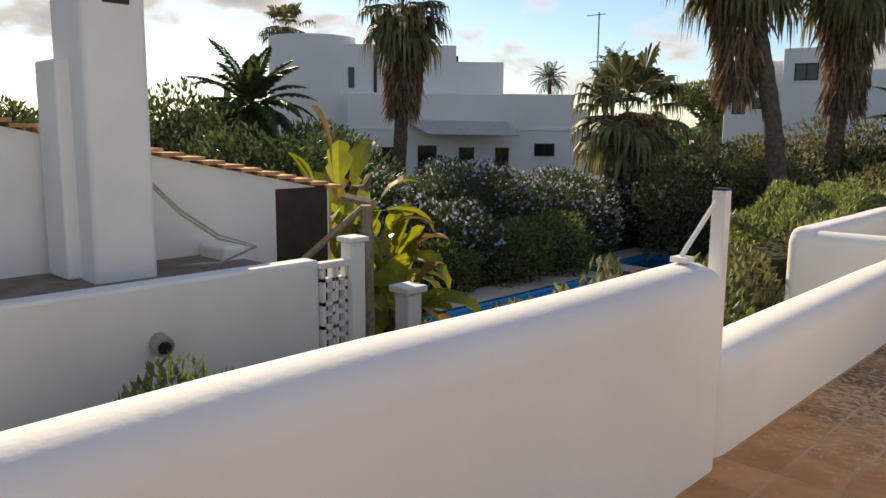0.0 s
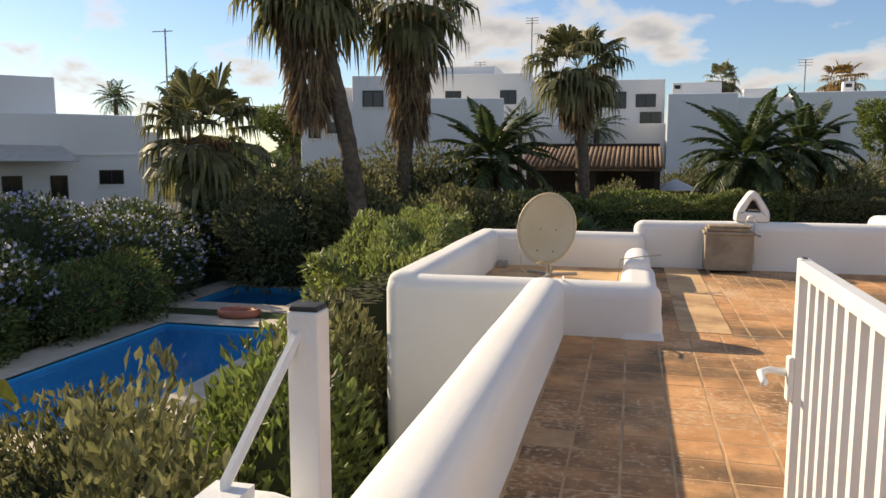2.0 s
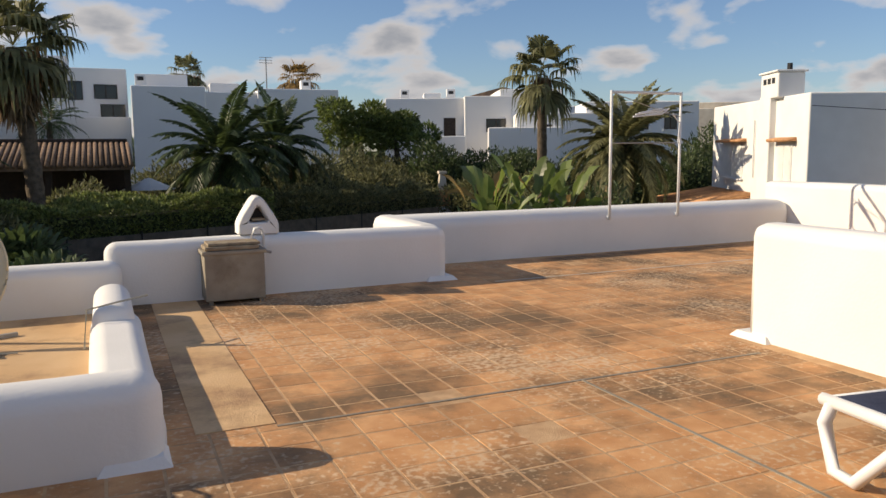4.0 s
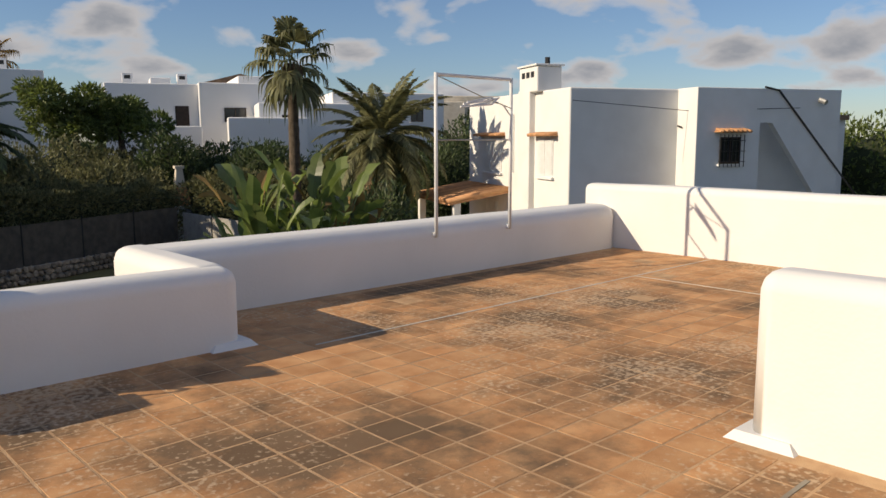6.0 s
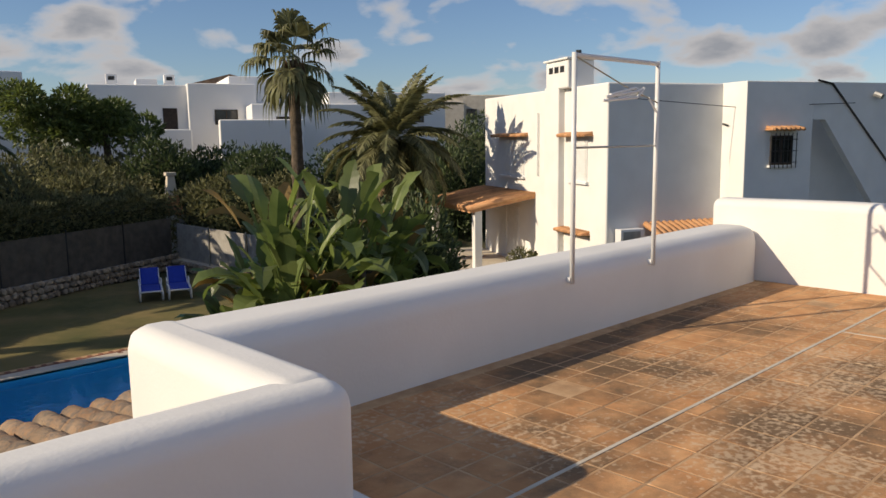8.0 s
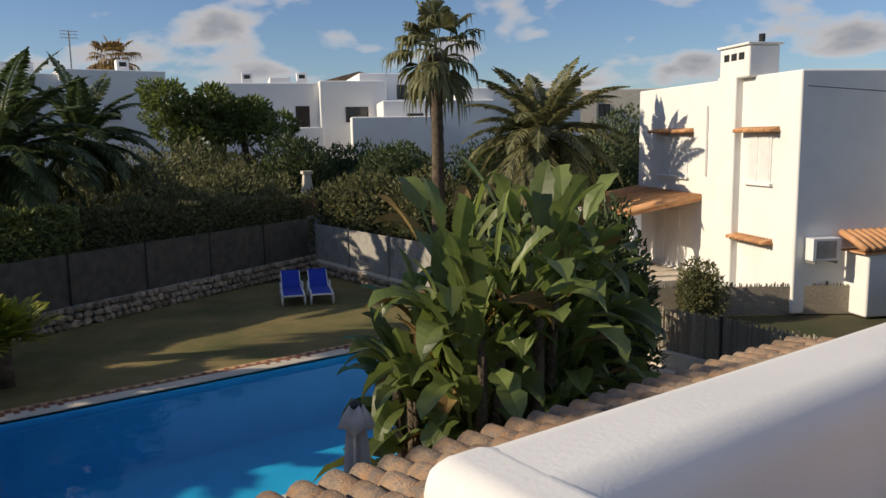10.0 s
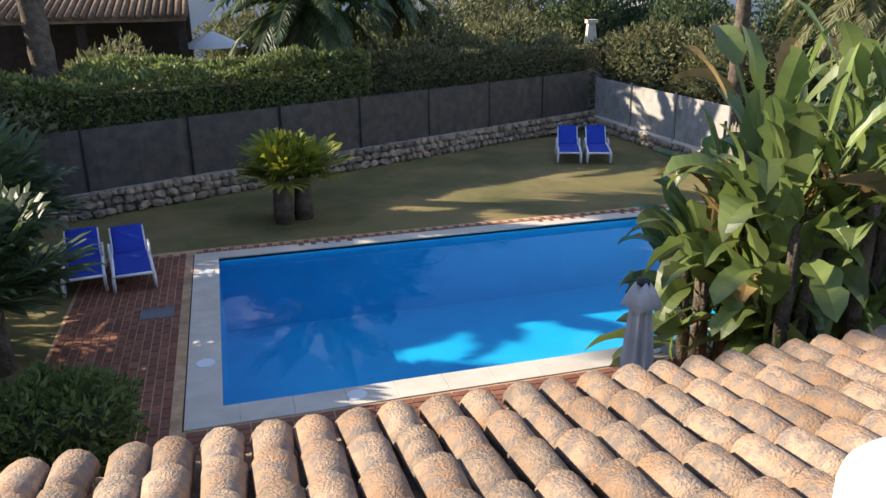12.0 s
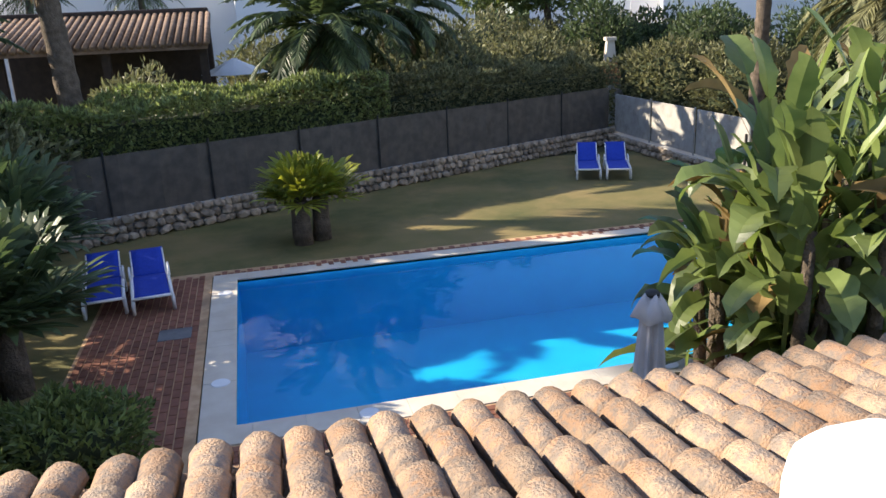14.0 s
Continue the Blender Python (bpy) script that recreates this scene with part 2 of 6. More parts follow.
def water_material():
    m = bpy.data.materials.new("pool_water")
    m.use_nodes = True
    nt = m.node_tree
    nt.nodes.clear()
    n, ln = nt.nodes.new, nt.links.new
    out, geo = n("ShaderNodeOutputMaterial"), n("ShaderNodeNewGeometry")
    n1, bp = n("ShaderNodeTexNoise"), n("ShaderNodeBump")
    n1.inputs["Scale"].default_value, n1.inputs["Detail"].default_value = 1.6, 3.0
    ln(geo.outputs["Position"], n1.inputs["Vector"])
    bp.inputs["Strength"].default_value, bp.inputs["Distance"].default_value = 0.12, 0.06
    ln(n1.outputs["Fac"], bp.inputs["Height"])
    clear, gloss, fr, ms = n("ShaderNodeBsdfTransparent"), n("ShaderNodeBsdfGlossy"), n("ShaderNodeFresnel"), n("ShaderNodeMixShader")
    clear.inputs["Color"].default_value = (0.72, 0.97, 1.0, 1)
    gloss.inputs["Roughness"].default_value = 0.03
    fr.inputs["IOR"].default_value = 1.25
    ln(bp.outputs[0], gloss.inputs["Normal"])
    ln(bp.outputs[0], fr.inputs["Normal"])
    ln(fr.outputs[0], ms.inputs[0])
    ln(clear.outputs[0], ms.inputs[1])
    ln(gloss.outputs[0], ms.inputs[2])
    ln(ms.outputs[0], out.inputs["Surface"])
    return m


WATER = water_material()


# ---- building blocks ----
class Geo:
    """Collects simple solids into one mesh."""

    def __init__(self):
        self.v, self.f = [], []

    def add(self, verts, faces):
        k = len(self.v)
        self.v += [tuple(p) for p in verts]
        self.f += [tuple(i + k for i in q) for q in faces]
        return self

    def box(self, x0, x1, y0, y1, z0, z1, m=None):
        p = [Vector((x, y, z)) for z in (z0, z1) for y in (y0, y1) for x in (x0, x1)]
        if m is not None:
            p = [m @ q for q in p]
        return self.add(p, [(0, 2, 3, 1), (4, 5, 7, 6), (0, 1, 5, 4), (2, 6, 7, 3), (0, 4, 6, 2), (1, 3, 7, 5)])

    def prism(self, poly, z0, z1, m=None):
        n = len(poly)
        p = [Vector((x, y, z)) for z in (z0, z1) for x, y in poly]
        if m is not None:
            p = [m @ q for q in p]
        return self.add(p, [tuple(range(n - 1, -1, -1)), tuple(range(n, 2 * n))] + [(i, (i + 1) % n, n + (i + 1) % n, n + i) for i in range(n)])

    def tube(self, pts, r, n=8, caps=True):
        pts = [Vector(p) for p in pts]
        rs = r if isinstance(r, (list, tuple)) else [r] * len(pts)
        verts, faces = [], []
        for i, p in enumerate(pts):
            d = (pts[min(i + 1, len(pts) - 1)] - pts[max(i - 1, 0)]).normalized()
            a = d.cross(Vector((0.13, 0.21, 1.0)) if abs(d.z) < 0.95 else Vector((1, 0.1, 0))).normalized()
            b = d.cross(a)
            verts += [p + rs[i] * (math.cos(t) * a + math.sin(t) * b) for t in (2 * math.pi * j / n for j in range(n))]
        for i in range(len(pts) - 1):
            faces += [(i * n + j, i * n + (j + 1) % n, (i + 1) * n + (j + 1) % n, (i + 1) * n + j) for j in range(n)]
        if caps:
            faces += [tuple(range(n - 1, -1, -1)), tuple(range((len(pts) - 1) * n, len(pts) * n))]
        return self.add(verts, faces)

    def mesh(self, name, mat, smooth=False):
        me = bpy.data.meshes.new(name)
        me.from_pydata(self.v, [], self.f)
        me.materials.append(mat)
        if smooth:
            me.shade_smooth()
        return me

    def make(self, name, mat, parent=None, label="", smooth=False):
        ob = new(name, self.mesh(name, mat, smooth))
        ob.parent = parent
        return tagged(ob, label)


def part(name, bm, mat, parent=None, label="", smooth=False):
    me = bpy.data.meshes.new(name)
    bm.normal_update()
    bm.to_mesh(me)
    bm.free()
    me.materials.append(mat)
    if smooth:
        me.shade_smooth()
    ob = new(name, me)
    ob.parent = parent
    return tagged(ob, label)


def thing(name, label, category, group="", m=None, kind=""):
    ob = new(name)
    ob.empty_display_size = 0.1
    if m is not None:
        ob.matrix_world = m
    return tagged(ob, label, category, group, kind)


def soft_box(name, mat, x0, x1, y0, y1, z0, z1, r=0.02, seg=3, parent=None, label="", all_edges=True, m=None):
    bm = bmesh.new()
    g = Geo().box(x0, x1, y0, y1, z0, z1, m)
    vs = [bm.verts.new(p) for p in g.v]
    for q in g.f:
        bm.faces.new([vs[i] for i in q])
    edges = [e for e in bm.edges if all_edges or max(v.co.z for v in e.verts) > z0 + 1e-4]
    bmesh.ops.bevel(bm, geom=edges, offset=r, segments=seg, affect="EDGES", profile=0.5, clamp_overlap=True)
    ob = part(name, bm, mat, parent, label, True)
    ob.modifiers.new("normals", "WEIGHTED_NORMAL").weight = 90
    return ob


def parapet(name, x0, x1, y0, y1, z1, r=0.12, z0=-0.4, label="thick white stuccoed parapet wall with a rounded top"):
    """A thick stuccoed parapet with a rounded, slightly uneven crest."""
    bm = bmesh.new()
    g = Geo().box(x0, x1, y0, y1, z0, z1)
    vs = [bm.verts.new(p) for p in g.v]
    for q in g.f:
        bm.faces.new([vs[i] for i in q])
    long_x = (x1 - x0) > (y1 - y0)
    cuts = max(2, int(max(x1 - x0, y1 - y0) / 0.45))
    bmesh.ops.bevel(bm, geom=[e for e in bm.edges if max(v.co.z for v in e.verts) > z0 + 1e-4], offset=r, segments=5, affect="EDGES", profile=0.5)
    for i in range(1, cuts):
        t = i / cuts
        co = (x0 + (x1 - x0) * t, 0, 0) if long_x else (0, y0 + (y1 - y0) * t, 0)
        bmesh.ops.bisect_plane(bm, geom=bm.verts[:] + bm.edges[:] + bm.faces[:], plane_co=co, plane_no=(1, 0, 0) if long_x else (0, 1, 0))
    for v in bm.verts:
        if v.co.z > z0 + 0.1:
            k = noise.noise(v.co * 0.9)
            v.co.z += 0.012 * k * (v.co.z > z1 - r)
            v.co.x += 0.007 * noise.noise(v.co * 1.1 + Vector((7, 0, 0)))
            v.co.y += 0.007 * noise.noise(v.co * 1.1 + Vector((0, 9, 0)))
    ob = part(name, bm, WHITE, None, "", True)
    ob.modifiers.new("normals", "WEIGHTED_NORMAL").weight = 90
    return tagged(ob, label, "wall", kind="structure")


def fast(name, verts, faces, mat, parent=None, smooth=False):
    """A mesh from arrays: verts (n, 3), faces (m, 4) or (m, 3)."""
    verts, faces = np.asarray(verts, np.float32), np.asarray(faces, np.int32)
    me = bpy.data.meshes.new(name)
    k = faces.shape[1]
    me.vertices.add(len(verts))
    me.vertices.foreach_set("co", verts.ravel())
    me.loops.add(faces.size)
    me.loops.foreach_set("vertex_index", faces.ravel())
    me.polygons.add(len(faces))
    me.polygons.foreach_set("loop_start", np.arange(0, faces.size, k, dtype=np.int32))
    me.update(calc_edges=True)
    me.materials.append(mat)
    if smooth:
        me.shade_smooth()
    else:
        me.shade_flat()
    ob = new(name, me)
    ob.parent = parent
    return ob


# ---- foliage ----
rng = np.random.default_rng(5)


def unit(a):
    return a / (np.linalg.norm(a, axis=-1, keepdims=True) + 1e-9)


def leaf_quads(at, way, length, width, fold=0.2):
    """Pointed four-cornered leaves at the points, along the ways."""
    n = len(at)
    way = unit(way)
    side = unit(np.cross(way, rng.normal(size=(n, 3))))
    up = np.cross(side, way)
    length, width = np.broadcast_to(length, n)[:, None], np.broadcast_to(width, n)[:, None]
    mid = at + way * length * 0.45
    v = np.stack([at, mid + side * width / 2 + up * width * fold, at + way * length - up * length * 0.08, mid - side * width / 2 + up * width * fold], 1)
    f = np.arange(n * 4).reshape(n, 4)
    return v.reshape(-1, 3), f


def lumps(p, scale, seed):
    """Cheap smooth pseudo-noise in -1..1 for arrays of points."""
    r = np.random.default_rng(seed)
    s = np.zeros(len(p))
    for k in range(6):
        w = r.normal(size=3) * scale * (1 + 0.5 * k)
        s += np.sin(p @ w + r.uniform(0, 6.3)) / (1 + 0.5 * k)
    return s / 2.6


def crown_points(n, centre, radii, seed, shell=0.35, rough=0.3, base=-0.7):
    d = unit(rng.normal(size=(n * 2, 3)))
    d = d[d[:, 2] > base][:n]
    rad = (1 + rough * lumps(d * 2.2, 1.0, seed)) * (1 - shell * rng.random(len(d)) ** 1.6)
    return np.asarray(centre) + d * np.asarray(radii) * rad[:, None], d


def bush(name, label, centre, radii, n, leaf, mat, seed, category="shrub", group="", flowers=0, rough=0.3, flower_mat=None, core=True, stuff=False, up=0.35):
    ob = thing(name, label, category, group)
    p, d = crown_points(n, centre, radii, seed, rough=rough)
    way = d + rng.normal(size=d.shape) * 0.7 + np.array([0, 0, up])
    v, f = leaf_quads(p, way, leaf * rng.uniform(0.6, 1.3, len(p)), leaf * 0.42 * rng.uniform(0.7, 1.2, len(p)))
    fast("foliage", v, f, mat, ob)
    # Added dark body inside the leaves, coloured as their inner shade
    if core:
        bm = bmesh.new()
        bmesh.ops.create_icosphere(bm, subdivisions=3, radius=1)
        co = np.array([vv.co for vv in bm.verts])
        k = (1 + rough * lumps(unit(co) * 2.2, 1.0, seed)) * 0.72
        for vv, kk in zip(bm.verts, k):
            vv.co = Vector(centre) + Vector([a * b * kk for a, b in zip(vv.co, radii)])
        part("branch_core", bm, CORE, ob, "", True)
    if flowers:
        p, d = crown_points(flowers, centre, [r * 1.03 for r in radii], seed, shell=0.08, rough=rough, base=-0.2)
        v, f = leaf_quads(p, d + rng.normal(size=d.shape) * 0.5, leaf * 0.7, leaf * 0.6)
        fast("blossom", v, f, flower_mat or FLOWER, ob)
    return ob


def hedge(name, label, a, b, width, z0, z1, n, leaf, mat, seed, category="hedge", wobble=0.25):
    """A clipped or loose hedge along the line from a to b."""
    ob = thing(name, label, category)
    a, b = np.array(a, float), np.array(b, float)
    along = b - a
    length = np.linalg.norm(along)
    t = along / length
    s = np.array([-t[1], t[0]])
    u, w, h = rng.random(n), rng.uniform(-1, 1, n), rng.random(n)
    face = rng.random(n)
    top = face < 0.35
    w = np.where(top, w, np.sign(w))
    h = np.where(top, 1.0, h ** 0.8)
    q = np.stack([u * length, w, h], 1)
    lum = lumps(np.stack([u * length, w * width, h * (z1 - z0)], 1), 0.9, seed) * wobble
    off = (1 - 0.25 * rng.random(n) ** 2) * (1 + lum * 0.4)
    xy = a + t * (u * length)[:, None] + s * (w * off * width / 2)[:, None]
    z = z0 + h * (z1 - z0) * (1 + lum * np.where(top, 0.5, 0.2)) - 0.1 * rng.random(n)
    p = np.column_stack([xy, z])
    d = np.column_stack([s[None, :] * np.where(top, 0, np.sign(w))[:, None], np.where(top, 1.0, 0.2)])
    v, f = leaf_quads(p, d + rng.normal(size=d.shape) * 0.6, leaf * rng.uniform(0.6, 1.3, n), leaf * 0.45)
    fast("foliage", v, f, mat, ob)
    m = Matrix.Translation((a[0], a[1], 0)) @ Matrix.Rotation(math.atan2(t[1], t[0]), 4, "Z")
    # Added dark box within the hedge; its colour stands for inner shade
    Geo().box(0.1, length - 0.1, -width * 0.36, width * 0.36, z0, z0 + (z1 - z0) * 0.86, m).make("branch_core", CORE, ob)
    return ob


def feather_frond(origin, az, el, length, droop, pairs, leaf, width, stiff=0.4):
    """Arrays for one feather palm frond: leaflets along an arching rib."""
    t = np.linspace(0.0, 1, 12)
    ang = el - droop * t ** 1.4
    dr, dz = np.cos(ang) * length / 11, np.sin(ang) * length / 11
    r, z = np.concatenate([[0], np.cumsum(dr[:-1])]), np.concatenate([[0], np.cumsum(dz[:-1])])
    rib = np.stack([np.cos(az) * r, np.sin(az) * r, z], 1) + origin
    s = np.linspace(0.14, 0.99, pairs)
    at = np.stack([np.interp(s, t, rib[:, i]) for i in range(3)], 1)
    tang = unit(np.stack([np.interp(s, t, np.gradient(rib[:, i])) for i in range(3)], 1))
    sideways = np.array([-np.sin(az), np.cos(az), 0.0])
    nrm = unit(np.cross(tang, sideways[None, :]))
    vs, fs, k = [], [], 0
    ll = leaf * np.sin(np.clip(s * 0.9 + 0.14, 0, 1) * np.pi) ** 0.6
    for sg in (-1, 1):
        way = unit(sideways * sg * 0.9 + tang * 0.75 - nrm * (stiff - 0.55) + np.array([0, 0, -0.25]) + rng.normal(size=tang.shape) * 0.1)
        tip = at + way * ll[:, None] + np.array([0, 0, -1]) * (ll * 0.22)[:, None]
        wv = tang * width
        mid = at * 0.5 + tip * 0.5 + np.array([0, 0, 1]) * (ll * 0.07)[:, None]
        v = np.stack([at - wv * 0.3, mid - wv * 0.5, tip, mid + wv * 0.5], 1).reshape(-1, 3)
        vs.append(v)
        fs.append(np.arange(len(v)).reshape(-1, 4) + k)
        k += len(v)
    # rib as a thin blade
    wv = np.array([-np.sin(az), np.cos(az), 0]) * 0.018 * length / 2
    v = np.concatenate([rib - wv, rib + wv])
    n = len(rib)
    vs.append(v)
    fs.append(np.array([(i, i + 1, n + i + 1, n + i) for i in range(n - 1)]) + k)
    return np.concatenate(vs), np.concatenate(fs)


def fan_leaf(origin, az, el, stalk, size, blades=16, droop=0.5, spread=2.2):
    """Arrays for one fan palm leaf on its stalk."""
    d = np.array([math.cos(az) * math.cos(el), math.sin(az) * math.cos(el), math.sin(el)])
    hub = origin + d * stalk
    side = unit(np.cross(d, [0, 0, 1.0]))
    up = np.cross(side, d)
    a = np.linspace(-spread, spread, blades) + rng.normal(0, 0.05, blades)
    way = np.cos(a)[:, None] * d + np.sin(a)[:, None] * side + 0.22 * np.abs(np.sin(a))[:, None] * up
    way = unit(way)
    ln = size * (0.75 + 0.25 * np.cos(a)) * rng.uniform(0.9, 1.08, blades)
    w = unit(np.cross(way, up[None, :])) * (size * 0.075)
    down = np.array([0, 0, -1.0])
    mid = hub + way * (ln * 0.55)[:, None] + down * (ln * droop * 0.05)[:, None]
    bend = hub + way * (ln * (0.82 - 0.05 * droop))[:, None] + down * (ln * droop * 0.2)[:, None]
    tip = hub + way * (ln * (1.0 - 0.14 * droop))[:, None] + down * (ln * droop * rng.uniform(0.4, 0.75, blades))[:, None]
    v = np.stack([np.broadcast_to(hub, mid.shape), mid - w, bend - w * 0.6, tip, bend + w * 0.6, mid + w], 1).reshape(-1, 3)
    k = np.arange(blades)[:, None] * 6
    f = np.concatenate([k + [0, 1, 2, 5], k + [5, 2, 3, 4]])
    ws = side * 0.02 * size
    v2 = np.array([origin - ws, origin + ws, hub + ws * 0.6, hub - ws * 0.6])
    return np.concatenate([v, v2]), np.concatenate([f, [[len(v), len(v) + 1, len(v) + 2, len(v) + 3]]])


def gather(items):
    vs, fs, k = [], [], 0
    for v, f in items:
        vs.append(v)
        fs.append(f + k)
        k += len(v)
    return np.concatenate(vs), np.concatenate(fs)


def trunk_mesh(base, top, r0, r1, bend, parent, rings=14, swell=0.0, mat=None):
    base, top = Vector(base), Vector(top)
    pts, rs = [], []
    for i in range(rings * 3):
        t = i / (rings * 3 - 1)
        p = base.lerp(top, t) + Vector((bend[0], bend[1], 0)) * math.sin(t * math.pi)
        pts.append(p)
        rs.append((r0 + (r1 - r0) * t) * (1 + 0.09 * (i % 3 == 0)) * (1 + swell * max(0, 1 - 5 * t)))
    return Geo().tube(pts, rs, 10).make("trunk", mat or BARK, parent, "", True)


def feather_palm(name, label, base, top, n, length, mat, seed, r=0.3, leaf=0.5, bend=(0, 0), group="", low=-0.7, dead=6, pairs=54, width=0.14):
    global rng
    rng = np.random.default_rng(seed)
    ob = thing(name, label, "palm tree", group)
    trunk_mesh(base, top, r, r * 0.85, bend, ob, swell=0.25)
    o = np.array(top)
    fr = []
    for i in range(n):
        q = (i + 0.5) / n
        el = 1.45 - (1.45 - low) * q ** 0.8 + rng.normal(0, 0.08)
        fr.append(feather_frond(o, i * 2.39996 + rng.normal(0, 0.12), el, length * rng.uniform(0.85, 1.1), 0.75 + 0.9 * q ** 0.5 * rng.uniform(0.7, 1.2), pairs, leaf, width))
    fast("crown", *gather(fr), mat, ob)
    if dead:
        fr = [feather_frond(o - [0, 0, 0.2], rng.uniform(0, 6.3), rng.uniform(-1.3, -0.7), length * rng.uniform(0.5, 0.8), 0.6, 22, leaf * 0.8, width) for _ in range(dead)]
        fast("dead_frond", *gather(fr), THATCH, ob)
    return ob


def fan_palm(name, label, base, top, n, size, mat, seed, r=0.2, skirt=2.0, bend=(0, 0), group="", stalk=0.9, low=-0.6, skirt_r=0.6, blades=16):
    global rng
    rng = np.random.default_rng(seed)
    ob = thing(name, label, "palm tree", group)
    trunk_mesh(base, top, r * 1.3, r, bend, ob, swell=0.5)
    o = np.array(top)
    fr = []
    for i in range(n):
        q = (i + 0.5) / n
        el = 1.35 - (1.35 - low) * q ** 0.85 + rng.normal(0, 0.14)
        fr.append(fan_leaf(o + [0, 0, 0.15 * (1 - q)], i * 2.39996 + rng.normal(0, 0.3), el, stalk * rng.uniform(0.85, 1.35), size * rng.uniform(0.7, 1.0), blades, 0.45 + 1.0 * q ** 0.7, 1.75))
    fast("crown", *gather(fr), mat, ob)
    if skirt:
        m = int(420 * skirt)
        h = rng.random(m) * skirt
        az = rng.uniform(0, 6.283, m)
        rag = 0.75 + 0.35 * np.sin(az * 3 + seed) * np.sin(h * 2.3 + az)
        rad = r + skirt_r * rag * np.clip(1.05 - h / skirt * 0.75, 0.15, 1) * rng.uniform(0.2, 1.0, m) ** 0.8
        at = np.stack([o[0] + np.cos(az) * rad, o[1] + np.sin(az) * rad, o[2] - h + 0.15], 1)
        way = np.stack([np.cos(az) * 0.16, np.sin(az) * 0.16, -np.ones(m)], 1) + rng.normal(0, 0.13, (m, 3))
        v, f = leaf_quads(at, way, rng.uniform(0.5, 1.1, m), rng.uniform(0.05, 0.13, m))
        fast("dead_frond_skirt", v, f, THATCH, ob)
    return ob


def paddle_leaf(origin, az, el, stalk, length, width, droop, torn=0.25):
    """A big banana-like blade on a stalk, with a folded midrib and a torn edge."""
    n = 9
    t = np.linspace(0, 1, n)
    ang = el - droop * t ** 1.5
    d0 = np.array([math.cos(az) * math.cos(el), math.sin(az) * math.cos(el), math.sin(el)])
    start = origin + d0 * stalk
    r = np.concatenate([[0], np.cumsum(np.cos(ang[:-1]) * length / (n - 1))])
    z = np.concatenate([[0], np.cumsum(np.sin(ang[:-1]) * length / (n - 1))])
    rib = start + np.stack([np.cos(az) * r, np.sin(az) * r, z], 1)
    side = np.array([-math.sin(az), math.cos(az), 0.0])
    tw = rng.normal(0, 0.5)
    prof = width / 2 * np.sin(np.clip(t * 0.93 + 0.07, 0, 1) * np.pi) ** 0.55
    vs, fs, k = [], [], 0
    for sg in (-1, 1):
        upv = np.array([0, 0, 1.0])
        out = rib + (side * sg * math.cos(tw) + upv * (0.35 + sg * math.sin(tw) * 0.6)) * (prof * rng.uniform(1 - torn, 1.0, n))[:, None]
        v = np.concatenate([rib, out])
        vs.append(v)
        fs.append(np.array([(i, i + 1, n + i + 1, n + i) for i in range(n - 1)]) + k)
        k += len(v)
    w = side * 0.025
    v = np.array([origin - w, origin + w, start + w, start - w])
    vs.append(v)
    fs.append(np.array([[0, 1, 2, 3]]) + k)
    return np.concatenate(vs), np.concatenate(fs)


# ---- ground ----
def here():
    return {o.name for o in scene.objects}


def shift_new(known, dx, dy, dz=0.0):
    """Moves every thing made since by one offset: the garden's plan was set out from its own origin."""
    for o in scene.objects:
        if o.parent is None and o.name not in known and o.type != "CAMERA":
            o.location += Vector((dx, dy, dz))


GARDEN = (-0.22, -0.6)
known = here()
G = -3.2
POOL = (0.37, 10.2, 21.07, 26.75)
POOL2 = (-13.85, -9.9, 12.2, 20.4)
POOL3 = (-14.9, -11.6, 23.3, 26.3)


def rect_with_holes(outer, holes, z, name, mat, label, category):
    xs = sorted({outer[0], outer[1], *[h[i] for h in holes for i in (0, 1)]})
    ys = sorted({outer[2], outer[3], *[h[i] for h in holes for i in (2, 3)]})
    xs, ys = [x for x in xs if outer[0] <= x <= outer[1]], [y for y in ys if outer[2] <= y <= outer[3]]
    g = Geo()
    index = {(i, j): i * len(ys) + j for i in range(len(xs)) for j in range(len(ys))}
    faces = []
    for i in range(len(xs) - 1):
        for j in range(len(ys) - 1):
            cx, cy = (xs[i] + xs[i + 1]) / 2, (ys[j] + ys[j + 1]) / 2
            if not any(h[0] < cx < h[1] and h[2] < cy < h[3] for h in holes):
                faces.append((index[i, j], index[i + 1, j], index[i + 1, j + 1], index[i, j + 1]))
    g.add([(x, y, z) for x in xs for y in ys], faces)
    return tagged(g.make(name, mat), label, category, kind="structure")


rect_with_holes((-1500, 1500, -1500, 1500), [(0.2, 11.6, 20.9, 26.9), POOL2, POOL3], G - 0.03, "ground", EARTH, "dark planted garden earth between the houses", "ground")
rect_with_holes((-5.0, 13.2, 16.5, 36.0), [(-0.1, 11.95, 20.55, 27.15)], G - 0.005, "lawn", GRASS, "dry yellowish-green lawn round the swimming pool", "lawn")
rect_with_holes((-17.5, -4.5, 6.0, 27.5), [(-14.6, -9.3, 11.5, 21.0), (-15.5, -11.1, 22.7, 26.8)], G - 0.006, "lawn", LEAF_DARK, "green lawn round the neighbouring pool", "lawn")


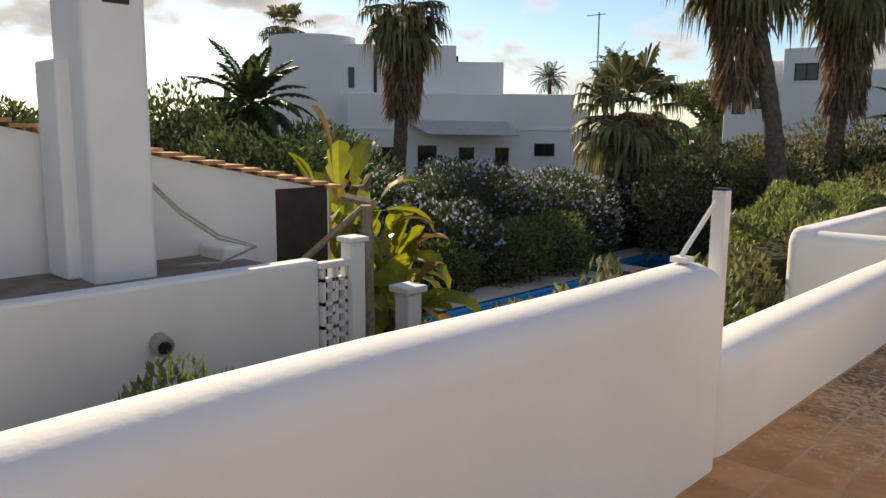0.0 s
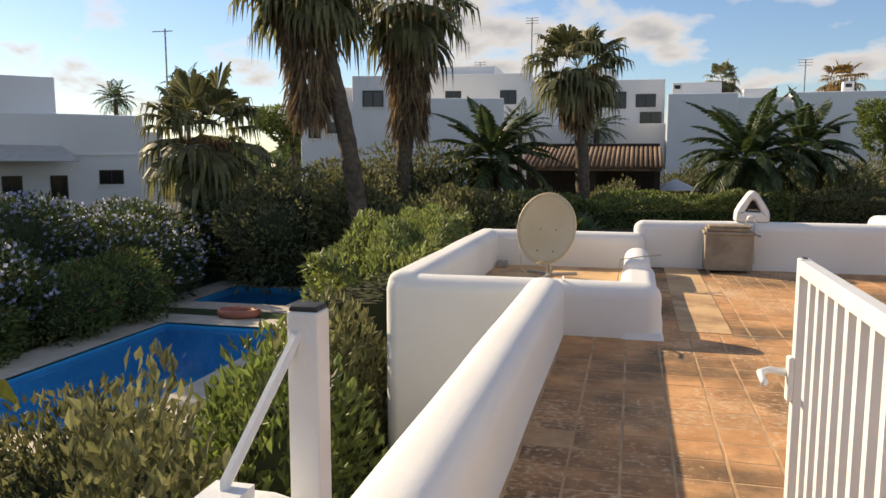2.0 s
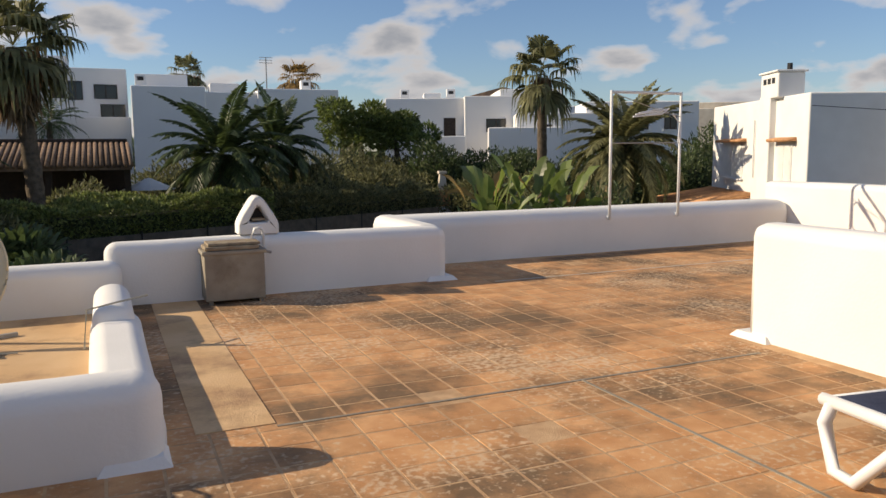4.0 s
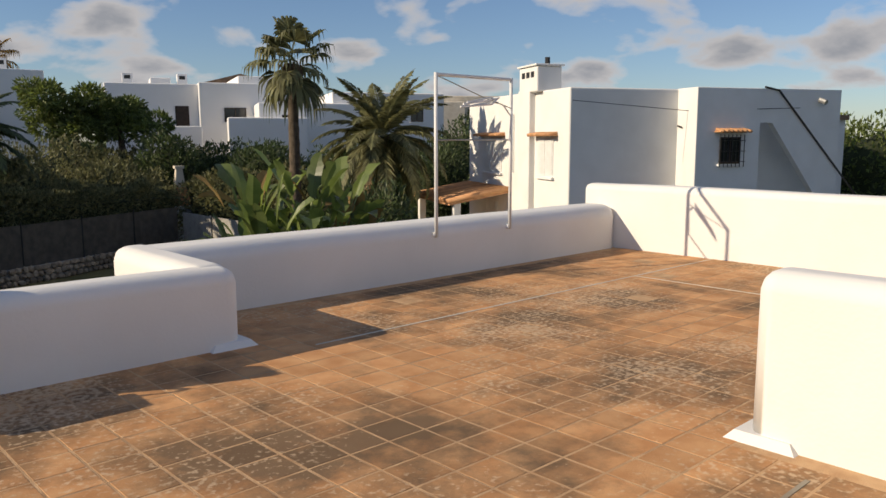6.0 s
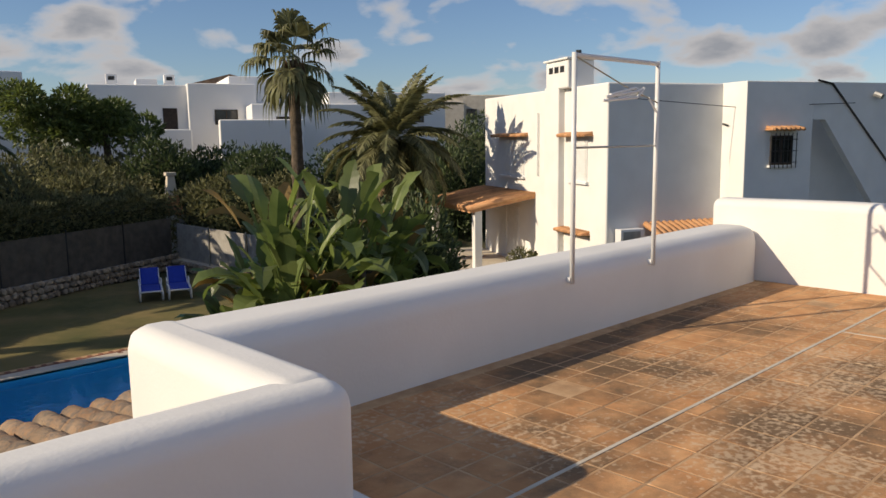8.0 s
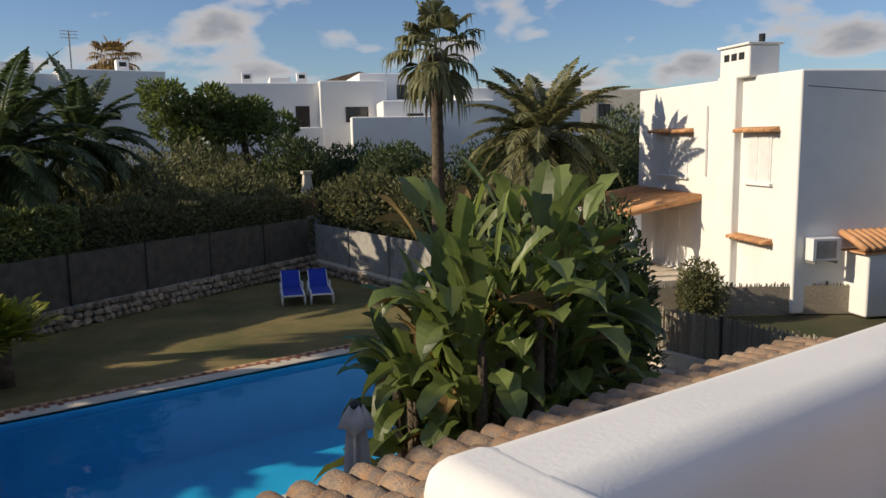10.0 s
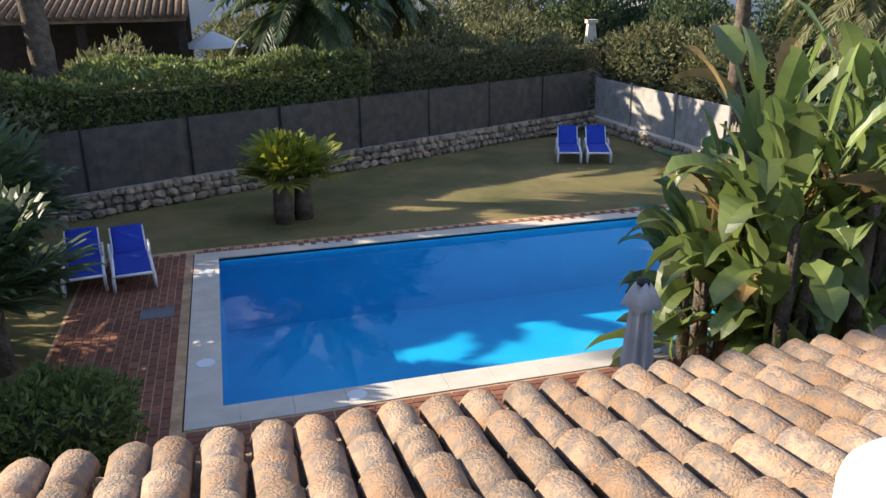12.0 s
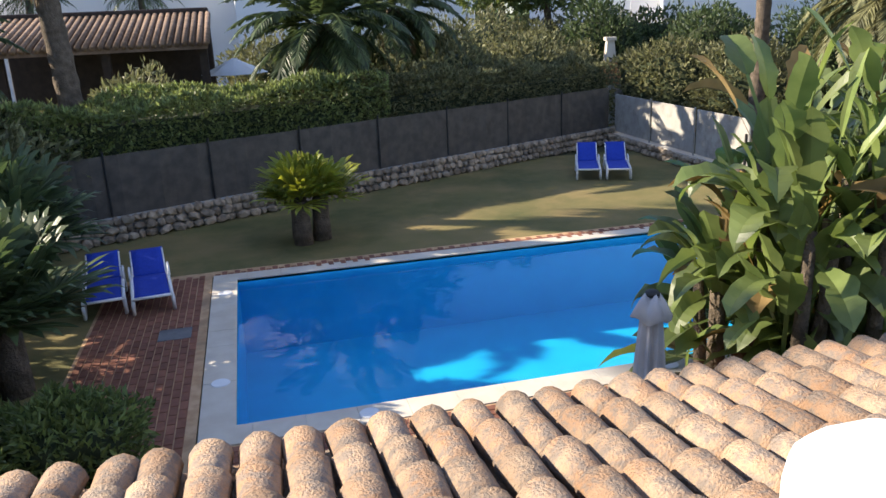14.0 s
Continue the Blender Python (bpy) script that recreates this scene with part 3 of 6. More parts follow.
def pool_basin(name, rect, depth, lining, label, bulge=0.0):
    x0, x1, y0, y1 = rect
    g = Geo()
    pts = [(x0, y0), (x1, y0)]
    if bulge:
        cy, ry = (y0 + y1) / 2, (y1 - y0) * 0.36
        pts += [(x1, cy - ry)] + [(x1 + bulge * math.sin(a), cy - ry * math.cos(a)) for a in [math.pi * i / 12 for i in range(1, 12)]] + [(x1, cy + ry)]
    pts += [(x1, y1), (x0, y1)]
    n = len(pts)
    g.add([(x, y, G - 0.01) for x, y in pts] + [(x, y, G - depth) for x, y in pts], [(i, n + i, n + (i + 1) % n, (i + 1) % n) for i in range(n)] + [tuple(range(n, 2 * n))])
    ob = tagged(g.make(name, lining), label, "pool", kind="structure")
    w = Geo().add([(x, y, G - 0.11) for x, y in pts], [tuple(range(n))]).make("water", WATER, ob, "clear blue pool water")
    w.visible_shadow = False
    return ob


pool_basin("swimming_pool", POOL, 1.5, POOLTILE, "rectangular swimming pool with blue lining and clear water", 1.1)
pool_basin("neighbour_pool", POOL2, 1.4, POOLTILE, "long blue neighbouring swimming pool", 0)
pool_basin("paddling_pool", POOL3, 0.6, POOLTILE, "small blue paddling pool", 0)

shift_new(known, *GARDEN)
# ---- terrace structure ----
parapet("wall_west_high", -2.27, -1.99, -4.0, 2.36, 0.875, 0.12, z0=-3.2)
parapet("wall_west_low", -2.35, -2.03, 2.32, 7.45, 0.455, 0.13, z0=-3.2)
parapet("wall_box_south", -3.555, -1.27, 7.28, 7.58, 0.43, 0.13, z0=-3.2)
parapet("wall_box_west", -3.55, -3.23, 7.3, 11.45, 0.46, 0.12, z0=-3.2)
parapet("wall_box_north", -3.5, -1.35, 11.15, 11.45, 0.455, 0.12, z0=-3.2)
parapet("wall_box_east", -1.62, -1.25, 7.45, 10.2, 0.2, 0.12)
parapet("wall_box_hump", -1.6, -1.3, 9.75, 10.95, 0.31, 0.13)
parapet("wall_middle", -1.5, 2.0, 11.38, 11.7, 0.6, 0.12, z0=-3.2)
parapet("wall_return", 1.655, 1.995, 11.46, 13.03, 0.615, 0.12, z0=-1.2)
parapet("wall_north", 1.7, 8.4, 12.49, 13.05, 0.61, 0.17, z0=-3.2)
parapet("wall_east", 8.36, 8.68, -4.0, 13.07, 0.885, 0.1, z0=-3.2)
parapet("wall_divider", 2.96, 3.26, 2.0, 8.0, 0.88, 0.11)
parapet("wall_south", -2.36, 8.72, -4.3, -4.0, 2.6, 0.05, z0=-3.2, label="plain white house wall behind the terrace")
# flared mortar skirts where the walls end on the floor
for sx, sy, w, d in ((-1.41, 7.39, 0.17, 0.15), (1.91, 11.48, 0.19, 0.16), (3.07, 7.91, 0.17, 0.19)):
    bm = bmesh.new()
    bmesh.ops.create_cone(bm, cap_ends=True, segments=4, radius1=1.38, radius2=1.05, depth=0.05)
    bmesh.ops.transform(bm, matrix=Matrix.Translation((sx, sy, 0.02)) @ Matrix.Diagonal((w, d, 1, 1)) @ Matrix.Rotation(math.pi / 4, 4, "Z"), verts=bm.verts)
    tagged(part("skirt", bm, WHITE), "flared white mortar skirt at the foot of a wall", "trim", kind="structure")

FLOOR_POLY = [(-2.1, -4.1), (8.5, -4.1), (8.5, 12.6), (1.8, 12.6), (1.8, 11.6), (-1.4, 11.6), (-1.4, 7.4), (-2.1, 7.4)]
floor = tagged(Geo().prism(FLOOR_POLY, -0.3, -0.0014).make("floor", GROUT), "terracotta-tiled roof terrace floor, blackened with lichen", "floor", kind="structure")
tagged(Geo().prism([(-3.3, 7.4), (-1.5, 7.4), (-1.5, 11.2), (-3.3, 11.2)], -0.3, 0.0).make("roof_recess_floor", SANDY), "sandy screed floor of the sunken roof recess", "floor", kind="structure")
tagged(Geo().prism([(-2.2, -4.0), (8.6, -4.0), (8.6, 12.9), (1.8, 12.9), (1.8, 11.6), (-2.2, 11.6)], -3.2, -0.31).make("house_body", WHITE), "white house below the terrace", "house wall", kind="structure")

# mortar joints and a pale sandy strip in the floor
tagged(Geo().box(-1.11, -0.7, 7.62, 11.36, -0.01, 0.005).make("repair_strip", SANDY, floor), kind="structure")
for nm, mat, x0, x1, y0, y1 in (("dark_joint", RUST, -0.7, 2.7, 7.57, 7.592), ("dark_joint", RUST, 1.2, 1.22, 3.0, 7.57), ("pale_joint", COPING, 2.4, 8.35, 11.02, 11.042), ("pale_joint", COPING, 6.6, 6.622, 3.0, 11.02)):
    Geo().box(x0, x1, y0, y1, -0.01, 0.0035).make(nm, mat, floor)


# ---- things on the terrace ----
def satellite_dish(cx, cy, cz):
    ob = thing("satellite_dish", "cream satellite dish with rust stains on a short mast", "satellite dish")
    aim = Vector((-0.30, -0.92, 0.22)).normalized()
    rot = aim.to_track_quat("Z", "Y").to_matrix().to_4x4()
    m = Matrix.Translation((cx, cy, cz)) @ rot
    rx, ry, depth, n, rings = 0.37, 0.42, 0.085, 40, 8
    g = Geo()
    vs = [m @ Vector((0, 0, -depth))]
    for k in range(1, rings + 1):
        q = k / rings
        vs += [m @ Vector((rx * q * math.cos(a), ry * q * math.sin(a), -depth * (1 - q * q))) for a in [2 * math.pi * i / n for i in range(n)]]
    fs = [(0, 1 + i, 1 + (i + 1) % n) for i in range(n)]
    for k in range(rings - 1):
        fs += [(1 + k * n + i, 1 + (k + 1) * n + i, 1 + (k + 1) * n + (i + 1) % n, 1 + k * n + (i + 1) % n) for i in range(n)]
    g.add(vs, fs)
    refl = g.make("reflector", CREAM, ob, "", True)
    so = refl.modifiers.new("thick", "SOLIDIFY")
    so.thickness, so.offset = 0.012, 0
    Geo().tube([m @ Vector((rx * math.cos(a), ry * math.sin(a), 0.002)) for a in [2 * math.pi * i / 48 for i in range(49)]], 0.011, 6).make("rim", CREAM, ob, "", True)
    tip = m @ Vector((0.02, -ry * 0.95, 0.42))
    Geo().tube([m @ Vector((0, -ry * 0.93, -0.02)), m @ Vector((0, -ry * 1.02, 0.12)), m @ Vector((0, -ry * 1.0, 0.2))], 0.012, 6).make("feed_arm", CREAM, ob)
    for sx in (-0.1, 0.1):
        for sy in (-0.26, 0.0):
            bm = bmesh.new()
            bmesh.ops.create_uvsphere(bm, u_segments=8, v_segments=5, radius=0.012)
            bmesh.ops.transform(bm, matrix=m @ Matrix.Translation((sx, sy, -depth * (1 - (sx / rx) ** 2 - (sy / ry) ** 2) + 0.008)), verts=bm.verts)
            part("bolt", bm, RUST, ob)
    Geo().tube([(cx + 0.03, cy + 0.16, 0.0), (cx + 0.03, cy + 0.16, cz)], 0.03, 10).make("mast", METAL, ob)
    Geo().tube([(cx + 0.03, cy + 0.16, cz - 0.05), tuple(m @ Vector((0, 0, -depth - 0.01)))], 0.035, 8).make("bracket", METAL, ob)
    g = Geo()
    for a in (0.4, 2.5, 4.6):
        g.box(0, 0.34, -0.02, 0.02, 0.0, 0.03, Matrix.Translation((cx + 0.03, cy + 0.16, 0)) @ Matrix.Rotation(a, 4, "Z"))
    g.make("foot", METAL, ob)
    Geo().tube([(cx - 0.28, cy - 0.15, 0.28), (cx - 0.26, cy - 0.18, 0.12), (cx - 0.16, cy - 0.12, 0.03), (cx + 0.05, cy - 0.3, 0.012), (cx + 0.4, cy - 0.36, 0.012)], 0.008, 6).make("cable", CABLE, ob)
    return ob


satellite_dish(-2.5, 10.2, 0.58)
soft_box("brick_block", CONCRETE, -3.2, -3.08, 10.85, 11.05, 0.0, 0.07, 0.012, 2)
tagged(bpy.data.objects["brick_block"], "small grey concrete block on the recess floor", "block")


def roof_vent():
    """A pointed white vent turret with a triangular opening."""
    ob = thing("roof_vent", "white pointed plaster vent turret with triangular opening", "roof vent")
    outer = [(-0.2, 0.0), (-0.2, 0.12), (-0.16, 0.2), (-0.05, 0.37), (0.0, 0.4), (0.05, 0.37), (0.16, 0.2), (0.2, 0.12), (0.2, 0.0)]
    hole = [(-0.1, 0.13), (-0.1, 0.135), (-0.07, 0.19), (-0.02, 0.28), (0.0, 0.3), (0.02, 0.28), (0.07, 0.19), (0.1, 0.135), (0.1, 0.13)]
    bm = bmesh.new()
    loops = []
    for y in (-0.13, 0.13):
        loops.append(([bm.verts.new((x, y, z)) for x, z in outer], [bm.verts.new((x, y, z)) for x, z in hole]))
    (fo, fi), (bo, bi) = loops
    n = len(outer)
    for i in range(n - 1):
        bm.faces.new((fo[i], fo[i + 1], fi[i + 1], fi[i]))
        bm.faces.new((bo[i + 1], bo[i], bi[i], bi[i + 1]))
        bm.faces.new((fo[i + 1], fo[i], bo[i], bo[i + 1]))
        bm.faces.new((fi[i], fi[i + 1], bi[i + 1], bi[i]))
    bm.faces.new((fo[n - 1], fo[0], fi[0], fi[n - 1]))
    bm.faces.new((bo[0], bo[n - 1], bi[n - 1], bi[0]))
    bm.faces.new((fi[n - 1], fi[0], bi[0], bi[n - 1]))
    bm.faces.new((fo[0], fo[n - 1], bo[n - 1], bo[0]))
    bmesh.ops.bevel(bm, geom=bm.edges[:], offset=0.014, segments=2, affect="EDGES")
    bmesh.ops.transform(bm, matrix=Matrix.Translation((-0.05, 11.58, 0.6)), verts=bm.verts)
    body = part("turret", bm, WHITE, ob, "", True)
    body.modifiers.new("normals", "WEIGHTED_NORMAL")
    Geo().box(-0.15, 0.05, 11.62, 11.66, 0.7, 0.86).make("dark_throat", DARKMETAL, ob)
    Geo().box(-0.11, 0.01, 11.47, 11.62, 0.745, 0.765).make("slat", WOOD, ob)


roof_vent()


def metal_cabinet():
    ob = thing("metal_cabinet", "weathered grey-brown sheet metal box with a loose board on top", "cabinet")
    soft_box("body", RUST, -0.64, -0.08, 11.06, 11.38, 0.03, 0.5, 0.012, 2, ob)
    soft_box("rim", RUST, -0.66, -0.06, 11.04, 11.395, 0.47, 0.51, 0.01, 2, ob)
    for fx in (-0.61, -0.14):
        Geo().box(fx, fx + 0.04, 11.08, 11.12, 0.0, 0.03).make("foot", RUST, ob)
    soft_box("lid", WOOD, -0.63, -0.13, 11.05, 11.37, 0.515, 0.55, 0.008, 2, ob, "pale weathered board")
    soft_box("lid_upper", WOOD, -0.6, -0.11, 11.08, 11.37, 0.552, 0.58, 0.008, 2, ob)


metal_cabinet()
pipe = thing("gas_pipe", "white pipe bent over the parapet with a brass tap", "pipe")
Geo().tube([(-0.02, 11.395, 0.08), (-0.02, 11.39, 0.5), (-0.03, 11.36, 0.64), (-0.06, 11.33, 0.69), (-0.12, 11.32, 0.68), (-0.15, 11.32, 0.6), (-0.15, 11.32, 0.56)], 0.016, 8).make("tube", PAINT, pipe, "", True)
Geo().tube([(-0.16, 11.3, 0.5), (-0.06, 11.28, 0.47), (0.03, 11.28, 0.44)], 0.014, 8).make("tap", METAL, pipe)
soft_box("duct", WHITE, -0.05, 0.03, 11.385, 11.44, 0.06, 0.5, 0.015, 2, pipe)


def drying_frame():
    ob = thing("clothes_line_frame", "white painted steel clothes-line frame of two poles and crossbars", "clothes line")
    for x in (4.93, 6.12):
        pole = Geo().tube([(x, 12.46, 0.45), (x, 12.46, 2.21)], 0.02, 10).make("pole", PAINT, ob, "", True)
        Geo().box(x - 0.03, x + 0.03, 12.46, 12.53, 0.46, 0.5).make("bracket", PAINT, pole)
    Geo().tube([(4.93, 12.46, 2.19), (6.12, 12.46, 2.19)], 0.02, 8).make("top_bar", PAINT, ob)
    Geo().tube([(4.93, 12.46, 1.5), (6.12, 12.46, 1.5)], 0.009, 6).make("wire", METAL, ob)
    Geo().tube([(4.93, 12.45, 2.18), (5.6, 12.46, 1.99), (6.12, 12.45, 1.86)], 0.006, 5).make("cord", CABLE, ob)
    return ob


drying_frame()
tangle = thing("folded_line_spreader", "white folded plastic line spreader hanging on the wire", "clothes line")
g = Geo()
for dx, dz, s in ((0.0, 0.0, 0.45), (0.04, 0.03, 0.4), (0.1, 0.05, 0.35), (0.2, 0.02, 0.3)):
    g.tube([(5.28 + dx, 12.44, 1.86 + dz), (5.28 + dx + s * 1.1, 12.44 + dx * 0.2, 1.9 + dz * 1.5), (5.28 + dx + s * 1.4, 12.46, 1.98 - dx * 0.3)], 0.012, 6)
g.tube([(5.97, 12.45, 1.9), (6.1, 12.45, 1.78), (6.08, 12.45, 1.5)], 0.01, 6)
g.make("arm", PLASTIC, tangle)


def garden_gate():
    ob = thing("metal_gate", "white metal garden gate with flat upright bars, standing open", "gate")
    x, y0, y1, zb, zt = -0.93, 2.74, 4.02, 0.06, 1.087
    soft_box("stile", PAINT, x - 0.02, x + 0.02, y1 - 0.055, y1, zb, zt, 0.004, 2, ob)
    soft_box("stile", PAINT, x - 0.02, x + 0.02, y0, y0 + 0.05, zb, zt, 0.004, 2, ob)
    soft_box("top_rail", PAINT, x - 0.021, x + 0.021, y0 + 0.05, y1 - 0.055, zt - 0.055, zt - 0.003, 0.004, 2, ob)
    soft_box("bottom_rail", PAINT, x - 0.02, x + 0.02, y0 + 0.05, y1 - 0.055, zb, zb + 0.04, 0.004, 2, ob)
    nb = 9
    for i in range(nb):
        yy = y0 + 0.05 + (y1 - y0 - 0.105) * (i + 1) / (nb + 1)
        Geo().box(x - 0.012, x + 0.012, yy - 0.019, yy + 0.019, zb + 0.04, zt - 0.055).make("bar", PAINT, ob)
    lock = soft_box("lock_case", PAINT, x - 0.04, x - 0.02, y1 - 0.06, y1 - 0.01, 0.58, 0.74, 0.006, 2, ob)
    h = Geo().tube([(x - 0.03, y1 - 0.03, 0.68), (x - 0.1, y1 - 0.03, 0.685), (x - 0.13, y1 - 0.05, 0.68), (x - 0.13, y1 - 0.15, 0.67)], 0.013, 8)
    h.make("handle", PLASTIC, lock, "", True)
    for yy in (y1 - 0.035, y1 - 0.02):
        Geo().tube([(x - 0.0, yy, zt - 0.002), (x - 0.0, yy, zt + 0.004)], 0.008, 8).make("screw_hole", DARKMETAL, ob)
    for z in (0.25, 0.95):
        Geo().tube([(x, y0 - 0.018, z), (x, y0 - 0.018, z + 0.09)], 0.02, 8).make("hinge", PAINT, ob)


garden_gate()
post = thing("gate_post", "white square metal gate post with a slanting brace", "post")
soft_box("upright", PAINT, -2.11, -2.05, 2.364, 2.42, 0.0, 1.165, 0.004, 2, post)
soft_box("cap", DARKMETAL, -2.107, -2.053, 2.367, 2.417, 1.163, 1.175, 0.003, 1, post)
Geo().tube([(-2.15, 2.2, 0.893), (-2.15, 2.208, 0.908), (-2.09, 2.37, 1.125)], [0.011, 0.011, 0.011], 6).make("brace", PAINT, post)
Geo().box(-2.18, -2.11, 2.16, 2.23, 0.878, 0.9).make("brace_foot", PAINT, post)
hp = thing("hinge_post", "white square metal post carrying the gate", "post")
soft_box("upright", PAINT, -0.96, -0.89, 2.64, 2.705, 0.0, 1.1, 0.004, 2, hp)


def lounger(name, label, fabric, m, raise_back=0.7, group=""):
    """A plastic sun lounger: foot at +y of its own frame, head at -y when flat."""
    ob = thing(name, label, "sun lounger", group, m)
    w, z = 0.31, 0.33
    for sx in (-1, 1):
        x = sx * w
        Geo().tube([(x, 0.0, z), (x, 0.6, z + 0.015), (x, 1.25, z), (x, 1.92, z - 0.02)], [0.028, 0.032, 0.032, 0.026], 8).make("side_rail", PLASTIC, ob, "", True)
        leg = Geo().tube([(x, 0.06, z), (x * 1.03, 0.03, z - 0.1), (x * 1.04, 0.1, 0.03), (x * 1.04, 0.22, 0.025), (x, 0.46, z - 0.03)], [0.03, 0.032, 0.03, 0.03, 0.026], 8)
        leg.make("leg", PLASTIC, ob, "", True)
        leg = Geo().tube([(x, 1.2, z), (x * 1.04, 1.32, 0.03), (x * 1.04, 1.46, 0.025), (x, 1.75, z - 0.04)], [0.026, 0.03, 0.03, 0.026], 8)
        leg.make("leg", PLASTIC, ob, "", True)
    Geo().tube([(-w, 0.02, z - 0.01), (w, 0.02, z - 0.01)], 0.026, 8).make("foot_bar", PLASTIC, ob, "", True)
    n = 10
    g = Geo()
    vs = [(x, 0.03 + 1.22 * i / n, z + 0.012 - 0.03 * math.sin(math.pi * i / n) * (1 - (x / w) ** 2)) for i in range(n + 1) for x in (-w, -w / 2, 0, w / 2, w)]
    fs = [(i * 5 + j, i * 5 + j + 1, i * 5 + j + 6, i * 5 + j + 5) for i in range(n) for j in range(4)]
    seat = g.add(vs, fs).make("seat", fabric, ob, "", True)
    seat.modifiers.new("thick", "SOLIDIFY").thickness = 0.012
    mm = Matrix.Translation((0, 1.27, z)) @ Matrix.Rotation(raise_back, 4, "X")
    g = Geo()
    vs = [mm @ Vector((x, 0.78 * i / n, 0.012)) for i in range(n + 1) for x in (-w + 0.02, -w / 2, 0, w / 2, w - 0.02)]
    back = g.add(vs, fs).make("backrest", fabric, ob, "", True)
    back.modifiers.new("thick", "SOLIDIFY").thickness = 0.014
    for sx in (-1, 1):
        Geo().tube([mm @ Vector((sx * (w - 0.03), 0, 0)), mm @ Vector((sx * (w - 0.03), 0.74, 0))], 0.018, 8).make("back_rail", PLASTIC, back, "", True)
        Geo().tube([(sx * (w + 0.02), 1.0, z + 0.02), (sx * (w + 0.02), 1.05, z + 0.16), (sx * (w + 0.02), 1.34, z + 0.17), (sx * (w + 0.02), 1.4, z + 0.05)], 0.02, 6).make("armrest", PLASTIC, ob, "", True)
    return ob


lounger("sun_lounger", "white plastic sun lounger with navy mesh on the terrace", NAVY, pose(1.72, 5.95, 0.0, 0, 0, 172), 0.3)

# cables and small fixtures on the west wall and recess
cable = thing("wall_cable", "thin white cable stapled over the recess wall", "cable")
Geo().tube([(-2.02, 7.15, 0.46), (-2.04, 7.3, 0.475), (-2.05, 7.36, 0.45), (-2.06, 7.52, 0.3), (-2.06, 7.53, 0.02)], 0.008, 6).make("wire", PAINT, cable)
cable2 = thing("wall_cable", "thin grey cable over the low recess wall", "cable")
Geo().tube([(-1.66, 9.7, 0.02), (-1.63, 9.75, 0.3), (-1.4, 9.8, 0.335), (-1.2, 9.95, 0.34)], 0.008, 6).make("wire", CABLE, cable2)


# ---- the tiled porch roof below the parapet ----
EAVE_Y, EAVE_Z, RIDGE_Y, RIDGE_Z = 15.3, -0.62, 11.67, 0.02
porch = tagged(Geo().prism([(RIDGE_Y, RIDGE_Z - 0.1), (EAVE_Y - 0.1, EAVE_Z - 0.08), (EAVE_Y - 0.1, EAVE_Z - 0.2), (RIDGE_Y, RIDGE_Z - 0.3)], -2.2, 8.4,
                           Matrix(((0, 0, 1, 0), (1, 0, 0, 0), (0, 1, 0, 0), (0, 0, 0, 1)))).make("porch_roof", OLDCLAY),
               "sloping porch roof of lichen-covered clay barrel tiles", "roof", kind="structure")
for px in (-1.9, 1.5, 4.9, 8.1):
    tagged(soft_box("porch_column", WHITE, px - 0.18, px + 0.18, EAVE_Y - 0.75, EAVE_Y - 0.39, G, EAVE_Z - 0.1, 0.04, 3), "square white porch column", "column", kind="structure")


def barrel(length, r0, r1, seg, up=True, thick=0.014):
    """One clay barrel tile along +y (downhill), round side up or down."""
    g = Geo()
    vs = []
    for y, r in ((0.0, r0), (length, r1)):
        for rr in (r, r - thick):
            vs += [(rr * math.cos(math.pi * i / seg), y, (rr if up else -rr) * math.sin(math.pi * i / seg) * 0.95) for i in range(seg + 1)]
    k = seg + 1
    fs = []
    for i in range(seg):
        fs += [(i, i + 1, 2 * k + i + 1, 2 * k + i), (k + i + 1, k + i, 3 * k + i, 3 * k + i + 1)]
        fs += [(i + 1, i, k + i, k + i + 1), (2 * k + i, 2 * k + i + 1, 3 * k + i + 1, 3 * k + i)]
    fs += [(0, 2 * k, 3 * k, k), (k - 1, 2 * k - 1, 4 * k - 1, 3 * k - 1)]
    g.add(vs, fs)
    return g


